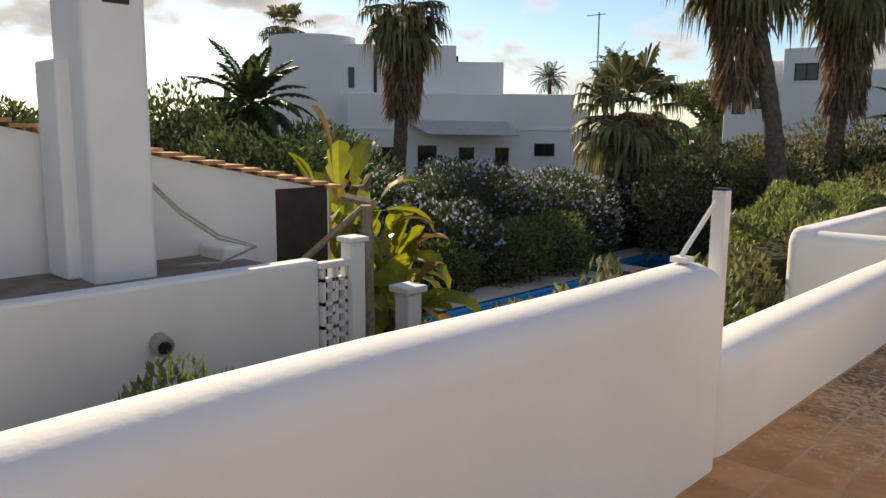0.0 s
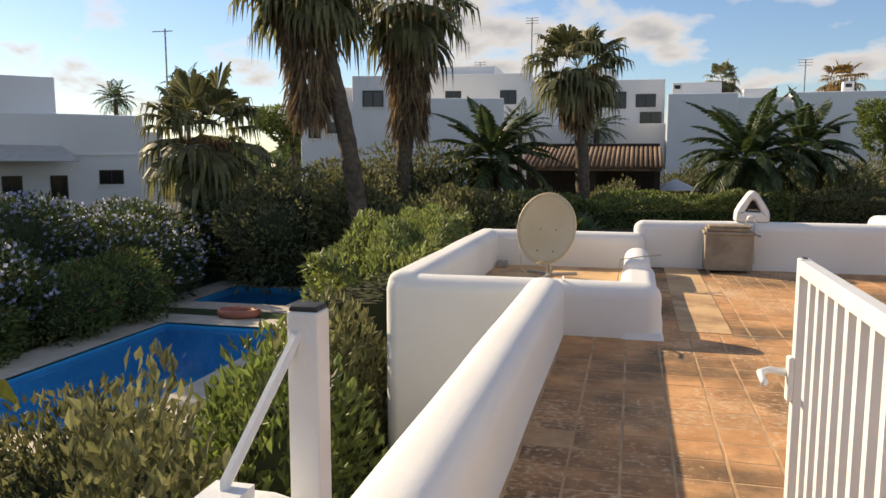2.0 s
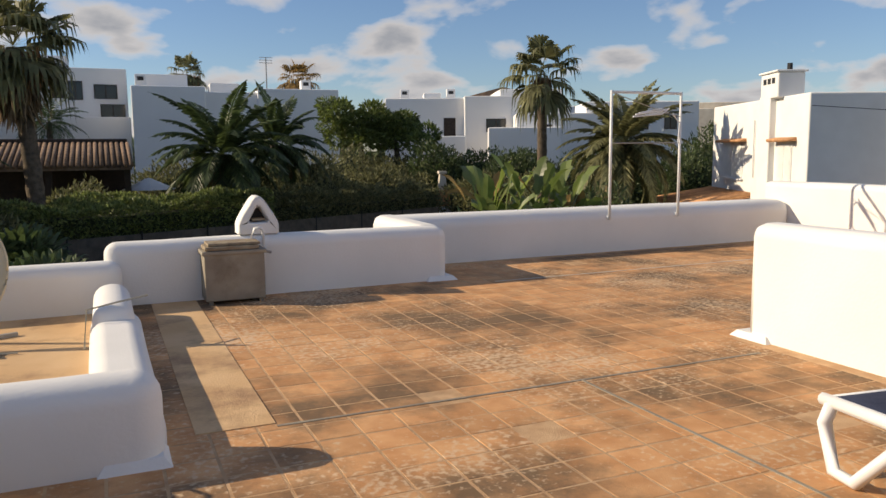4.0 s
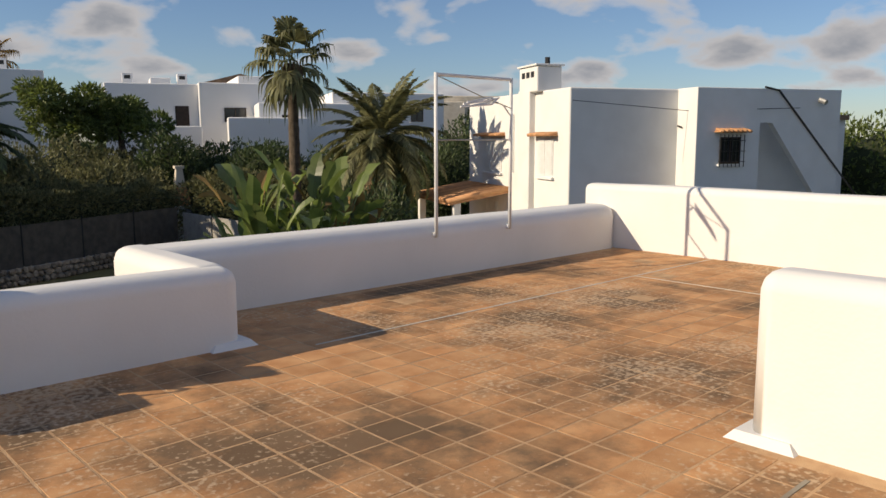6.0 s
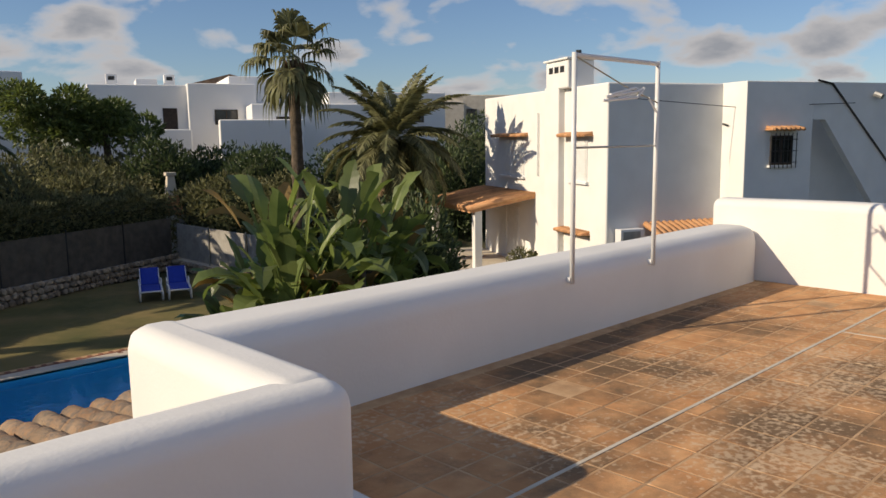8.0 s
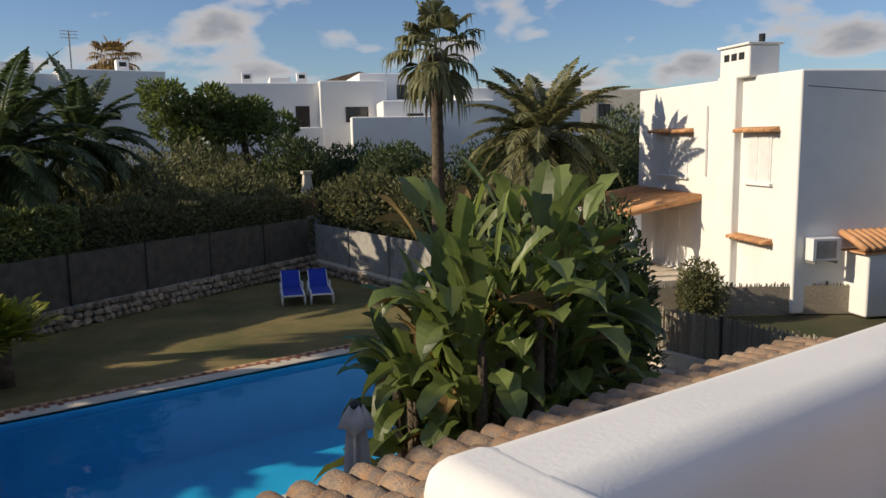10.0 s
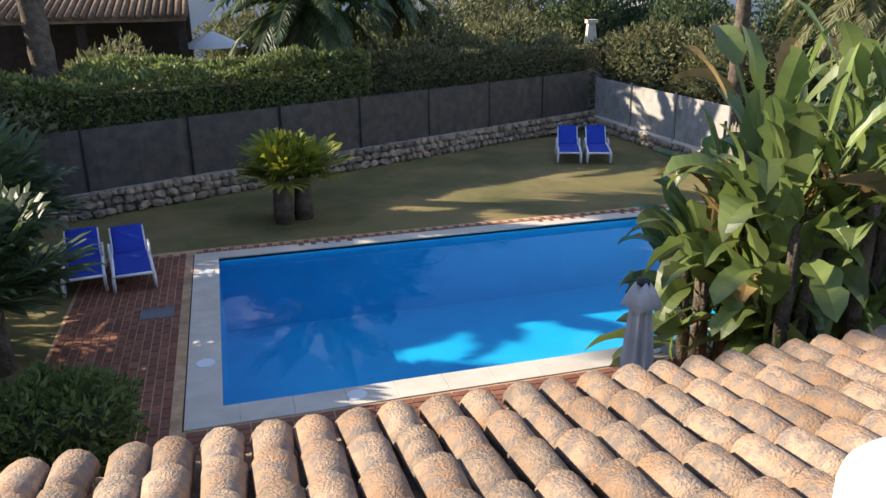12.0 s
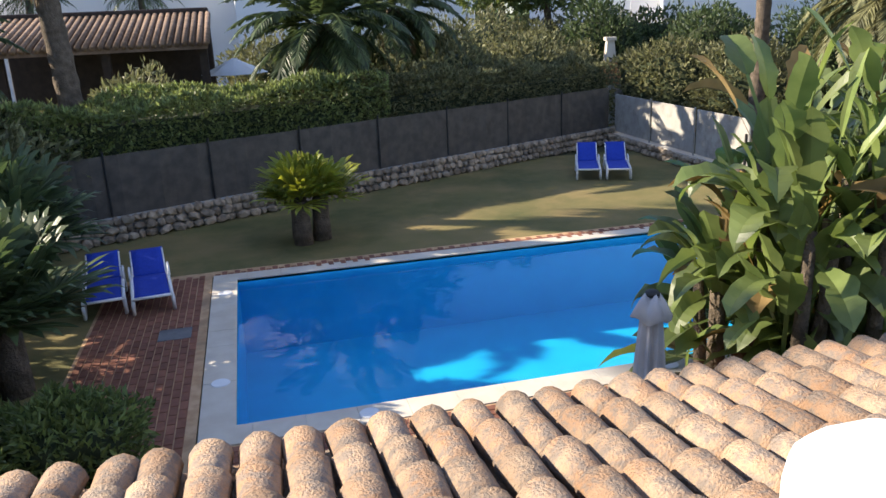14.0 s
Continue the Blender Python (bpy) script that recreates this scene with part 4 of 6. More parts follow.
def porch_tiles():
    slope = math.atan2(RIDGE_Z - EAVE_Z, EAVE_Y - RIDGE_Y)
    run = math.hypot(RIDGE_Z - EAVE_Z, EAVE_Y - RIDGE_Y)
    pitch, step = 0.222, 0.36
    cover, pan = barrel(0.46, 0.088, 0.108, 7), barrel(0.46, 0.1, 0.085, 6, False)
    meshes = []
    for k in range(4):
        gg = Geo()
        r = random.Random(k)
        gg.add([(x * r.uniform(0.95, 1.05) + r.uniform(-0.003, 0.003), y, z * r.uniform(0.95, 1.06)) for x, y, z in cover.v], cover.f)
        meshes.append(gg.mesh("cover_tile", ROOFTILE_PART, True))
    cv, cf, pv, pf = np.array(cover.v), np.array(cover.f), np.array(pan.v), np.array(pan.f)
    r = random.Random(11)
    rest, single = [], 0
    cols = int((8.3 + 2.1) / pitch)
    for c in range(cols):
        x = -2.1 + c * pitch
        for k in range(int(run / step) + 1):
            s = run - 0.46 + 0.06 - k * step
            y = RIDGE_Y + s * math.cos(slope)
            z = RIDGE_Z - s * math.sin(slope)
            if y < (13.15 if x > 1.35 else 11.8):
                continue
            jx, jt = r.uniform(-0.012, 0.012), r.uniform(-0.03, 0.03)
            m = Matrix.Translation((x + jx, y, z - 0.012 + r.uniform(-0.005, 0.006))) @ Matrix.Rotation(-slope + 0.035, 4, "X") @ Matrix.Rotation(jt, 4, "Z")
            if single < 300 and y > 13.2 and -0.8 < x < 5.2:
                ob = new("cover_tile", meshes[r.randrange(4)])
                ob.matrix_world = m
                ob.parent = porch
                single += 1
            else:
                mm = np.array(m)
                rest.append((cv @ mm[:3, :3].T + mm[:3, 3], cf))
            m = Matrix.Translation((x + pitch / 2, y, z - 0.0)) @ Matrix.Rotation(-slope + 0.035, 4, "X")
            mm = np.array(m)
            rest.append((pv @ mm[:3, :3].T + mm[:3, 3], pf))
    tagged(fast("tile_field", *gather(rest), ROOFTILE, porch, True), kind="stuff")


porch_tiles()


# ---- round the pool ----
known = here()
def pool_edge(name, rect, width, label, bulge=0.0):
    x0, x1, y0, y1 = rect
    ob = thing(name, label, "pool edge", kind="structure")
    r = random.Random(2)
    spans = [((x0 - width, x1 + width), (y0 - width, y0), 0), ((x0 - width, x1 + width), (y1, y1 + width * 0.82), 0), ((x0 - width, x0), (y0, y1), 1), ((x1, x1 + width), (y0, y1), 1)]
    for (a, b), (c, d), turn in spans:
        if bulge and turn and a >= x1:
            continue
        n = max(1, int((d - c if turn else b - a) / 0.62))
        for i in range(n):
            p, q = (c + (d - c) * i / n, c + (d - c) * (i + 1) / n) if turn else (a + (b - a) * i / n, a + (b - a) * (i + 1) / n)
            h = r.uniform(-0.002, 0.002)
            if turn:
                Geo().box(a, b, p + 0.002, q - 0.002, G - 0.05, G + 0.015 + h).make("slab", COPING, ob)
            else:
                Geo().box(p + 0.002, q - 0.002, c, d, G - 0.05, G + 0.015 + h).make("slab", COPING, ob)
    return ob


edge = pool_edge("pool_coping", POOL, 0.44, "pale stone coping slabs round the swimming pool", 1.1)
cyp, ryp = (POOL[2] + POOL[3]) / 2, (POOL[3] - POOL[2]) * 0.36
for i in range(12):
    a0, a1 = math.pi * i / 12, math.pi * (i + 1) / 12
    q = [(POOL[1] + 1.1 * math.sin(a0), cyp - ryp * math.cos(a0)), (POOL[1] + 1.55 * math.sin(a0), cyp - (ryp + 0.44) * math.cos(a0)),
         (POOL[1] + 1.55 * math.sin(a1), cyp - (ryp + 0.44) * math.cos(a1)), (POOL[1] + 1.1 * math.sin(a1), cyp - ryp * math.cos(a1))]
    Geo().prism(q, G - 0.05, G + 0.016).make("slab", COPING, edge)
for ya, yb in ((POOL[2], cyp - ryp - 0.44), (cyp + ryp + 0.44, POOL[3])):
    Geo().box(POOL[1], POOL[1] + 0.44, ya, yb, G - 0.05, G + 0.015).make("slab", COPING, edge)
steps = thing("pool_steps", "white rendered steps at the rounded pool end", "pool steps", kind="structure")
for k in range(3):
    Geo().prism([(POOL[1] + (1.05 - 0.3 * k) * math.sin(math.pi * i / 12), cyp - (ryp - 0.1 - 0.25 * k) * math.cos(math.pi * i / 12)) for i in range(13)], G - 1.4, G - 1.15 + 0.28 * (2 - k) * -1 + 0.56).make("step", WHITE_FAR, steps)
pool_edge("neighbour_coping", POOL2, 1.2, "broad pale coping round the neighbouring pool")
pool_edge("paddling_coping", POOL3, 1.0, "pale coping round the paddling pool")

for lx, ly in ((0.16, 26.0), (0.16, 22.3), (1.95, 20.85), (6.0, 20.87)):
    bm = bmesh.new()
    bmesh.ops.create_cone(bm, cap_ends=True, segments=24, radius1=0.13, radius2=0.12, depth=0.012)
    bmesh.ops.transform(bm, matrix=Matrix.Translation((lx, ly, G + 0.022)), verts=bm.verts)
    tagged(part("skimmer_lid", bm, PLASTIC), "round white skimmer lid in the coping", "lid", "skimmer lids")
bm = bmesh.new()
bmesh.ops.create_cone(bm, cap_ends=True, segments=20, radius1=0.12, radius2=0.1, depth=0.02)
bmesh.ops.transform(bm, matrix=Matrix.Translation((1.55, 22.6, G - 1.49)), verts=bm.verts)
tagged(part("floor_drain", bm, DARKMETAL), "dark round drain on the pool floor", "drain")
tagged(soft_box("manhole_cover", ROCK, -0.82, -0.32, 24.1, 24.55, G, G + 0.02, 0.005, 1), "square dark grey manhole cover in the brick paving", "manhole cover")


def parasol(px, py, label):
    ob = thing("parasol", label, "parasol", m=pose(px, py, G))
    Geo().tube([(0, 0, 0), (0, 0, 2.0)], 0.022, 10).make("pole", PAINT, ob)
    n, rows = 32, 12
    g = Geo()
    vs = []
    for k in range(rows + 1):
        t = k / rows
        z = 0.62 + 1.3 * t
        r = 0.15 * (1 - 0.5 * t ** 1.3) * (0.8 + 0.2 * math.sin(min(1, 3 * t) * math.pi / 2))
        vs += [(r * (1 + 0.3 * math.cos(8 * a + 0.8 * t)) * math.cos(a + 0.3 * t), r * (1 + 0.3 * math.cos(8 * a + 0.8 * t)) * math.sin(a + 0.3 * t), z) for a in [2 * math.pi * i / n for i in range(n)]]
    fs = [(k * n + i, k * n + (i + 1) % n, (k + 1) * n + (i + 1) % n, (k + 1) * n + i) for k in range(rows) for i in range(n)] + [tuple(range(rows * n, rows * n + n))]
    g.add(vs, fs).make("canopy", CANVAS, ob, "", True)
    g = Geo()
    vs = [(r * (1 + 0.18 * math.cos(4 * a + 1)) * math.cos(a), r * (1 + 0.18 * math.cos(4 * a + 1)) * math.sin(a), z + 0.03 * math.cos(4 * a)) for r, z in ((0.06, 1.97), (0.11, 1.88), (0.17, 1.74)) for a in [2 * math.pi * i / 24 for i in range(24)]]
    flap = g.add(vs, [(k * 24 + i, k * 24 + (i + 1) % 24, (k + 1) * 24 + (i + 1) % 24, (k + 1) * 24 + i) for k in range(2) for i in range(24)]).make("wind_vent", CANVAS, ob, "", True)
    flap.modifiers.new("thick", "SOLIDIFY").thickness = 0.008
    bm = bmesh.new()
    bmesh.ops.create_uvsphere(bm, u_segments=16, v_segments=8, radius=0.075)
    bmesh.ops.transform(bm, matrix=Matrix.Translation((0, 0, 1.99)) @ Matrix.Diagonal((1, 1, 0.55, 1)), verts=bm.verts)
    part("cap", bm, DARKMETAL, ob, "", True)
    soft_box("base", CONCRETE, -0.3, 0.3, -0.3, 0.3, 0.0, 0.08, 0.02, 2, ob)


parasol(4.47, 18.68, "closed pale grey parasol with a dark cap")
BLUE_LABEL = "white plastic sun lounger with bright blue mesh by the pool"
lounger("sun_lounger", BLUE_LABEL, BLUE, pose(9.9, 32.0, G, 0, 0, -22), 0.6, "loungers on the lawn")
lounger("sun_lounger", BLUE_LABEL, BLUE, pose(10.66, 31.68, G, 0, 0, -22), 0.6, "loungers on the lawn")
lounger("sun_lounger", BLUE_LABEL, BLUE, pose(-0.96, 25.35, G, 0, 0, 8), 0.4, "loungers on the brick paving")
lounger("sun_lounger", BLUE_LABEL, BLUE, pose(-1.74, 25.42, G, 0, 0, 8), 0.4, "loungers on the brick paving")


# ---- boundary walls and fences ----
FA, FB = Vector((-9.0, 27.75, 0)), Vector((13.4, 37.7, 0))
fdir = (FB - FA).normalized()
fm = Matrix.Translation(FA) @ Matrix.Rotation(math.atan2(fdir.y, fdir.x), 4, "Z")
flen = (FB - FA).length
kerb = tagged(Geo().box(0, flen, 0.0, 0.35, G - 0.1, G + 0.5, fm).make("boundary_kerb", CONCRETE), "low grey rendered boundary kerb", "kerb", kind="structure")
net = thing("net_fence", "dark shade-net fence on thin posts above the dry-stone wall", "fence")
for i in range(10):
    s0, s1 = flen * i / 10, flen * (i + 1) / 10
    g = Geo()
    n = 8
    vs = [fm @ Vector((s0 + (s1 - s0) * k / n, 0.18 + 0.03 * math.sin(k * 2.1 + i), z)) for z in (G + 0.5, G + 1.9) for k in range(n + 1)]
    ob = g.add(vs, [(k, k + 1, n + 2 + k, n + 1 + k) for k in range(n)]).make("net_panel", SCREEN, net)
    ob.modifiers.new("thick", "SOLIDIFY").thickness = 0.02
    Geo().tube([fm @ Vector((s0, 0.15, G + 0.4)), fm @ Vector((s0, 0.15, G + 2.0))], 0.025, 8).make("post", DARKMETAL, net)


def stone_row(name, label, m, length, rows, size, seed, depth=0.25, singles=True):
    """A dry-stone wall of separate rounded stones along +x of m."""
    ob = thing(name, label, "stone wall", kind="structure")
    r = random.Random(seed)
    shapes = []
    for k in range(8):
        bm = bmesh.new()
        bmesh.ops.create_icosphere(bm, subdivisions=1, radius=0.5)
        for v in bm.verts:
            v.co = Vector((v.co.x * r.uniform(0.85, 1.2), v.co.y * r.uniform(0.8, 1.1), v.co.z * r.uniform(0.8, 1.15)))
        me = bpy.data.meshes.new("stone")
        bm.to_mesh(me)
        bm.free()
        me.materials.append(STONE_PART)
        shapes.append(me)
    for j in range(rows):
        s = r.uniform(0, size)
        while s < length:
            w = size * r.uniform(0.7, 1.5)
            h = size * r.uniform(0.75, 1.1)
            o = new("stone", shapes[r.randrange(8)])
            o.matrix_world = m @ Matrix.Translation((s + w / 2, -0.06 + r.uniform(-0.05, 0.05) - 0.05 * (rows - j), G + size * 0.72 * (j + 0.45))) @ Euler((r.uniform(-0.3, 0.3), r.uniform(-0.3, 0.3), r.uniform(-0.5, 0.5))).to_matrix().to_4x4() @ Matrix.Diagonal((w, depth, h, 1))
            o.parent = ob
            s += w * 0.86
    return ob


stone_row("dry_stone_wall", "low dry-stone wall of pale rubble edging the lawn", fm, flen, 3, 0.26, 4)
east = thing("panel_fence", "pale grey corrugated panel fence on dark posts", "fence")
for i in range(3):
    y0, y1 = 37.6 - 2.6 * i, 35.1 - 2.6 * i
    soft_box("panel", CONCRETE, 13.42, 13.46, y1, y0, G + 0.4, G + 1.7, 0.01, 1, east)
    Geo().tube([(13.4, y1 - 0.04, G), (13.4, y1 - 0.04, G + 1.75)], 0.03, 8).make("post", METAL, east)
tagged(Geo().box(13.3, 13.6, 16.0, 38.3, G - 0.1, G + 0.35).make("boundary_kerb", COPING), "low pale boundary kerb under the reed fence", "kerb", kind="structure")
tagged(Geo().box(12.35, 13.28, 17.0, 26.0, G - 0.02, G + 0.012).make("fence_path", COPING), "pale concrete path along the reed fence", "path", kind="structure")
em = Matrix.Translation((13.35, 38.0, 0)) @ Matrix.Rotation(-math.pi / 2, 4, "Z")
stone_row("dry_stone_wall", "low dry-stone edging along the reed fence", em, 11.5, 2, 0.24, 9)


def reed_fence(name, a, b, z0, z1, label, posts=5):
    ob = thing(name, label, "fence")
    a, b = np.array(a, float), np.array(b, float)
    ln = np.linalg.norm(b - a)
    n = int(ln / 0.035)
    t = (b - a) / ln
    s = np.array([-t[1], t[0]])
    r = np.random.default_rng(8)
    u = (np.arange(n) + r.uniform(-0.3, 0.3, n)) * 0.035
    c = a + t * u[:, None]
    w = 0.017
    top = z1 + r.normal(0, 0.035, n)
    lean = r.normal(0, 0.02, n)
    def row(off, z, sh):
        p = c + t * (off + sh)[:, None]
        return np.column_stack([p, z])
    v = np.stack([row(np.full(n, -w), np.full(n, z0), lean * 0), row(np.full(n, w), np.full(n, z0), lean * 0), row(np.full(n, w), top, lean), row(np.full(n, -w), top, lean)], 1)
    v[:, :, :2] += (s * 0.02)[None, None, :] * r.uniform(-1, 1, (n, 1, 1))
    tagged(fast("reed", v.reshape(-1, 3), np.arange(4 * n).reshape(n, 4), REED, ob), kind="stuff")
    m = Matrix.Translation((a[0] - s[0] * 0.03, a[1] - s[1] * 0.03, 0)) @ Matrix.Rotation(math.atan2(t[1], t[0]), 4, "Z")
    Geo().box(0, ln, -0.012, 0.012, z0, z1 - 0.05, m).make("backing", REED, ob)
    for i in range(posts + 1):
        q = a + t * ln * i / posts
        Geo().tube([(q[0] + s[0] * 0.06, q[1] + s[1] * 0.06, z0 - 0.3), (q[0] + s[0] * 0.06, q[1] + s[1] * 0.06, z1 + 0.06)], 0.03, 8).make("post", DARKMETAL, ob)
    return ob


reed_fence("reed_fence", (13.45, 15.5), (13.45, 30.0), G + 0.35, -1.95, "weathered grey-brown reed screen fence on dark posts", 6)
reed_fence("reed_fence", (14.5, 26.5), (24.5, 19.0), G, -2.4, "weathered reed screen fence in front of the white house", 5)
shift_new(known, *GARDEN)


# ---- houses ----
def window(parent, m, w, h, kind="dark"):
    """A window in the xz-plane of m, its sill line at z = 0, facing -y."""
    if kind == "shutter":
        pane = Geo().box(-w / 2, w / 2, -0.03, 0.05, 0, h, m).make("window", PAINT, parent, "closed white louvred shutters")
        g = Geo()
        for k in range(int(h / 0.09)):
            for sx in (-1, 1):
                g.box(sx * w / 4 - w * 0.19, sx * w / 4 + w * 0.19, -0.05, -0.03, 0.05 + k * 0.09, 0.1 + k * 0.09, m)
        g.make("louvre", PAINT, pane)
        Geo().box(-w / 2 - 0.1, w / 2 + 0.1, -0.12, 0.02, -0.08, 0.0, m).make("sill", WHITE_FAR, pane)
        return pane
    pane = Geo().box(-w / 2, w / 2, -0.012, 0.05, 0, h, m).make("window", GLASS_DARK if kind == "dark" else SHUTTER, parent)
    g = Geo()
    for x0, x1, z0, z1 in ((-w / 2, -w / 2 + 0.06, 0, h), (w / 2 - 0.06, w / 2, 0, h), (-w / 2, w / 2, h - 0.06, h), (-w / 2, w / 2, 0, 0.06), (-0.03, 0.03, 0, h)):
        g.box(x0, x1, -0.04, -0.012, z0, z1, m)
    g.make("frame", SHUTTER, pane)
    Geo().box(-w / 2 - 0.08, w / 2 + 0.08, -0.1, 0.02, -0.07, 0.0, m).make("sill", WHITE_FAR, pane)
    return pane


def block(parent, m, x0, x1, y0, y1, z0, z1, mat=None, r=0.06):
    return soft_box("wall", mat or WHITE_FAR, x0, x1, y0, y1, z0, z1, r, 2, parent, "", True, m)


# the two-storey white neighbour: its own x runs along the shaded face, y along the sunlit one
HA = Matrix.Translation((19.42, 21.9, -0.05)) @ Matrix.Rotation(radians(-25), 4, "Z") @ Matrix.Diagonal((0.95, 0.95, 0.98, 1))
house = thing("white_house", "two-storey white stuccoed house with clay-tile window hoods", "house")
block(house, HA, 0, 10.5, 0, 9.9, G, 3.25, WHITE)
block(house, HA, 4.25, 6.9, -1.1, 0.5, G, 3.26, WHITE, 0.03)
block(house, HA, -0.25, 0.1, 2.75, 3.8, G, 3.3, WHITE, 0.05)
chim = block(house, HA, -0.25, 0.75, 2.1, 3.7, 3.2, 4.1, WHITE)
chim.name = "chimney"
for yy in (2.35, 2.75, 3.15):
    Geo().box(-0.262, 0.0, yy, yy + 0.28, 3.72, 3.92, HA).make("vent_hole", DARKMETAL, chim)
soft_box("chimney_cap", WHITE, -0.32, 0.82, 2.03, 3.77, 4.1, 4.17, 0.02, 2, chim, "", True, HA)
Geo().tube([HA @ Vector((0.2, 2.2, 4.15)), HA @ Vector((0.2, 2.2, 4.4))], 0.09, 8).make("cowl", DARKMETAL, chim)


def hood(parent, m, w, depth=0.35):
    """A little clay-tile hood over a window, facing -y of m."""
    ob = Geo().box(-w / 2, w / 2, -depth, 0.05, 0.0, 0.04, m).make("hood", CLAY, parent, "clay-tile hood")
    g = Geo()
    n = int(w / 0.17)
    for i in range(n):
        x = -w / 2 + (i + 0.5) * w / n
        g.tube([m @ Vector((x, -depth - 0.03, 0.03)), m @ Vector((x, 0.05, 0.1))], w / n * 0.3, 8)
    g.make("barrel_tile", CLAY, ob, "", True)


LF = HA @ Matrix.Rotation(radians(-90), 4, "Z")  # the sunlit face: x runs from the far end, -y points out


def on_left(s, z):
    return HA @ Matrix.Translation((0, s, z)) @ Matrix.Rotation(radians(-90), 4, "Z")


for s, w, h, z in ((1.75, 1.15, 1.3, 0.25), (7.0, 2.1, 1.35, 0.22)):
    window(house, on_left(s, z), w, h, "shutter")
    hood(house, on_left(s, z + h + 0.12), w + 0.7)
hood(house, on_left(1.9, -1.42), 1.9)
Geo().tube([HA @ Vector((-0.06, 4.7, 0.3)), HA @ Vector((-0.06, 4.7, 2.5))], 0.03, 6).make("drainpipe", PAINT, house)
# barred window in the projecting part
wb = window(house, HA @ Matrix.Translation((5.65, -1.1, 0.72)), 0.85, 0.9)
g = Geo()
for i in range(7):
    x = 5.65 - 0.5 + i / 6
    g.tube([HA @ Vector((x, -1.24, 0.62)), HA @ Vector((x, -1.24, 1.7))], 0.014, 6)
for z in (0.8, 1.15, 1.5):
    g.tube([HA @ Vector((5.1, -1.24, z)), HA @ Vector((6.2, -1.24, z))], 0.012, 6)
g.make("window_bar", DARKMETAL, wb)
hood(house, HA @ Matrix.Translation((5.65, -1.1, 1.78)), 1.3)
# recess under the outside stair, behind a sloping opening in the front wall
XZ = HA @ Matrix(((1, 0, 0, 0), (0, 0, -1, 0), (0, 1, 0, 0), (0, 0, 0, 1)))
Geo().prism([(6.88, 3.25), (10.4, 3.25), (10.4, G), (9.9, G), (9.6, -0.6), (7.4, 2.1), (6.88, 2.1)], 0.85, 1.1, XZ).make("stair_wall", WHITE, house)
Geo().tube([HA @ Vector((7.0, -1.13, 3.3)), HA @ Vector((7.6, -1.13, 3.2)), HA @ Vector((11.4, -1.13, -0.5))], 0.035, 6).make("handrail", DARKMETAL, house)
Geo().box(10.4, 14.0, 2.0, 6.0, 2.3, 2.5, HA).make("side_roof", OLDCLAY, house)
Geo().box(10.45, 14.0, 2.2, 5.8, G, 2.3, HA).make("side_porch", WHITE, house)
Geo().tube([HA @ Vector((-0.1, -0.4, 2.8)), HA @ Vector((4.2, -0.6, 2.5)), HA @ Vector((8.3, -1.4, 2.6))], 0.012, 5).make("overhead_cable", DARKMETAL, house)
for s in (4.2,):
    Geo().tube([HA @ Vector((s, -0.1, 2.0)), HA @ Vector((s - 0.02, -0.35, 1.95))], 0.03, 8).make("wall_lamp", DARKMETAL, house)
Geo().tube([HA @ Vector((9.4, -1.15, 2.9)), HA @ Vector((9.45, -1.4, 2.8))], 0.09, 8).make("floodlight", METAL, house)
# terrace porch on the sunlit side
pr = Geo().prism([(0.1, -0.35), (0.1, -0.5), (-2.6, -0.95), (-2.6, -0.8)], -10.2, -5.0, HA @ Matrix(((1, 0, 0, 0), (0, 0, -1, 0), (0, 1, 0, 0), (0, 0, 0, 1)))).make("porch_roof", CLAY, house)
g = Geo()
for i in range(24):
    s = 5.05 + i * 0.215
    g.tube([HA @ Vector((0.05, s, -0.36)), HA @ Vector((-2.65, s, -0.8))], 0.09, 6)
g.make("barrel_tile", CLAY, pr, "", True)
for s in (5.2, 10.0):
    block(house, HA, -2.4, -2.1, s - 0.15, s + 0.15, G, -0.8, WHITE, 0.03)
Geo().box(-3.0, 0.0, 4.4, 10.6, G, G + 0.22, HA).make("porch_floor", COPING, house)
window(house, on_left(7.4, G + 0.25), 2.0, 2.0, "shutter")
# lean-to with tiled roof and the air conditioner
lean = block(house, HA, 1.6, 4.7, -0.9, 0.1, G, -1.5, WHITE)
lean.name = "lean_to"
deck = Geo().prism([(1.4, -0.05), (4.75, -0.05), (4.75, -1.0), (1.4, -1.0)], -1.5, -1.46, HA).make("roof_deck", CLAY, lean)
for i in range(15):
    s = 1.45 + i * 0.225
    Geo().tube([HA @ Vector((s, 0.0, -1.03)), HA @ Vector((s, -0.45, -1.16)), HA @ Vector((s, -1.0, -1.38))], 0.095, 7).make("roof_tile", CLAY, deck, "", True)
ac = thing("air_conditioner", "grey-white outdoor air-conditioning unit on a white house wall", "air conditioner")
soft_box("casing", PLASTIC, 0.3, 1.15, -0.4, -0.06, -1.72, -1.12, 0.02, 2, ac, "", True, HA)
Geo().box(0.38, 1.0, -0.415, -0.4, -1.65, -1.19, HA).make("grille", METAL, ac)
for s in (0.4, 1.05):
    Geo().box(s - 0.02, s + 0.02, -0.4, 0.0, -1.8, -1.72, HA).make("bracket", METAL, ac)


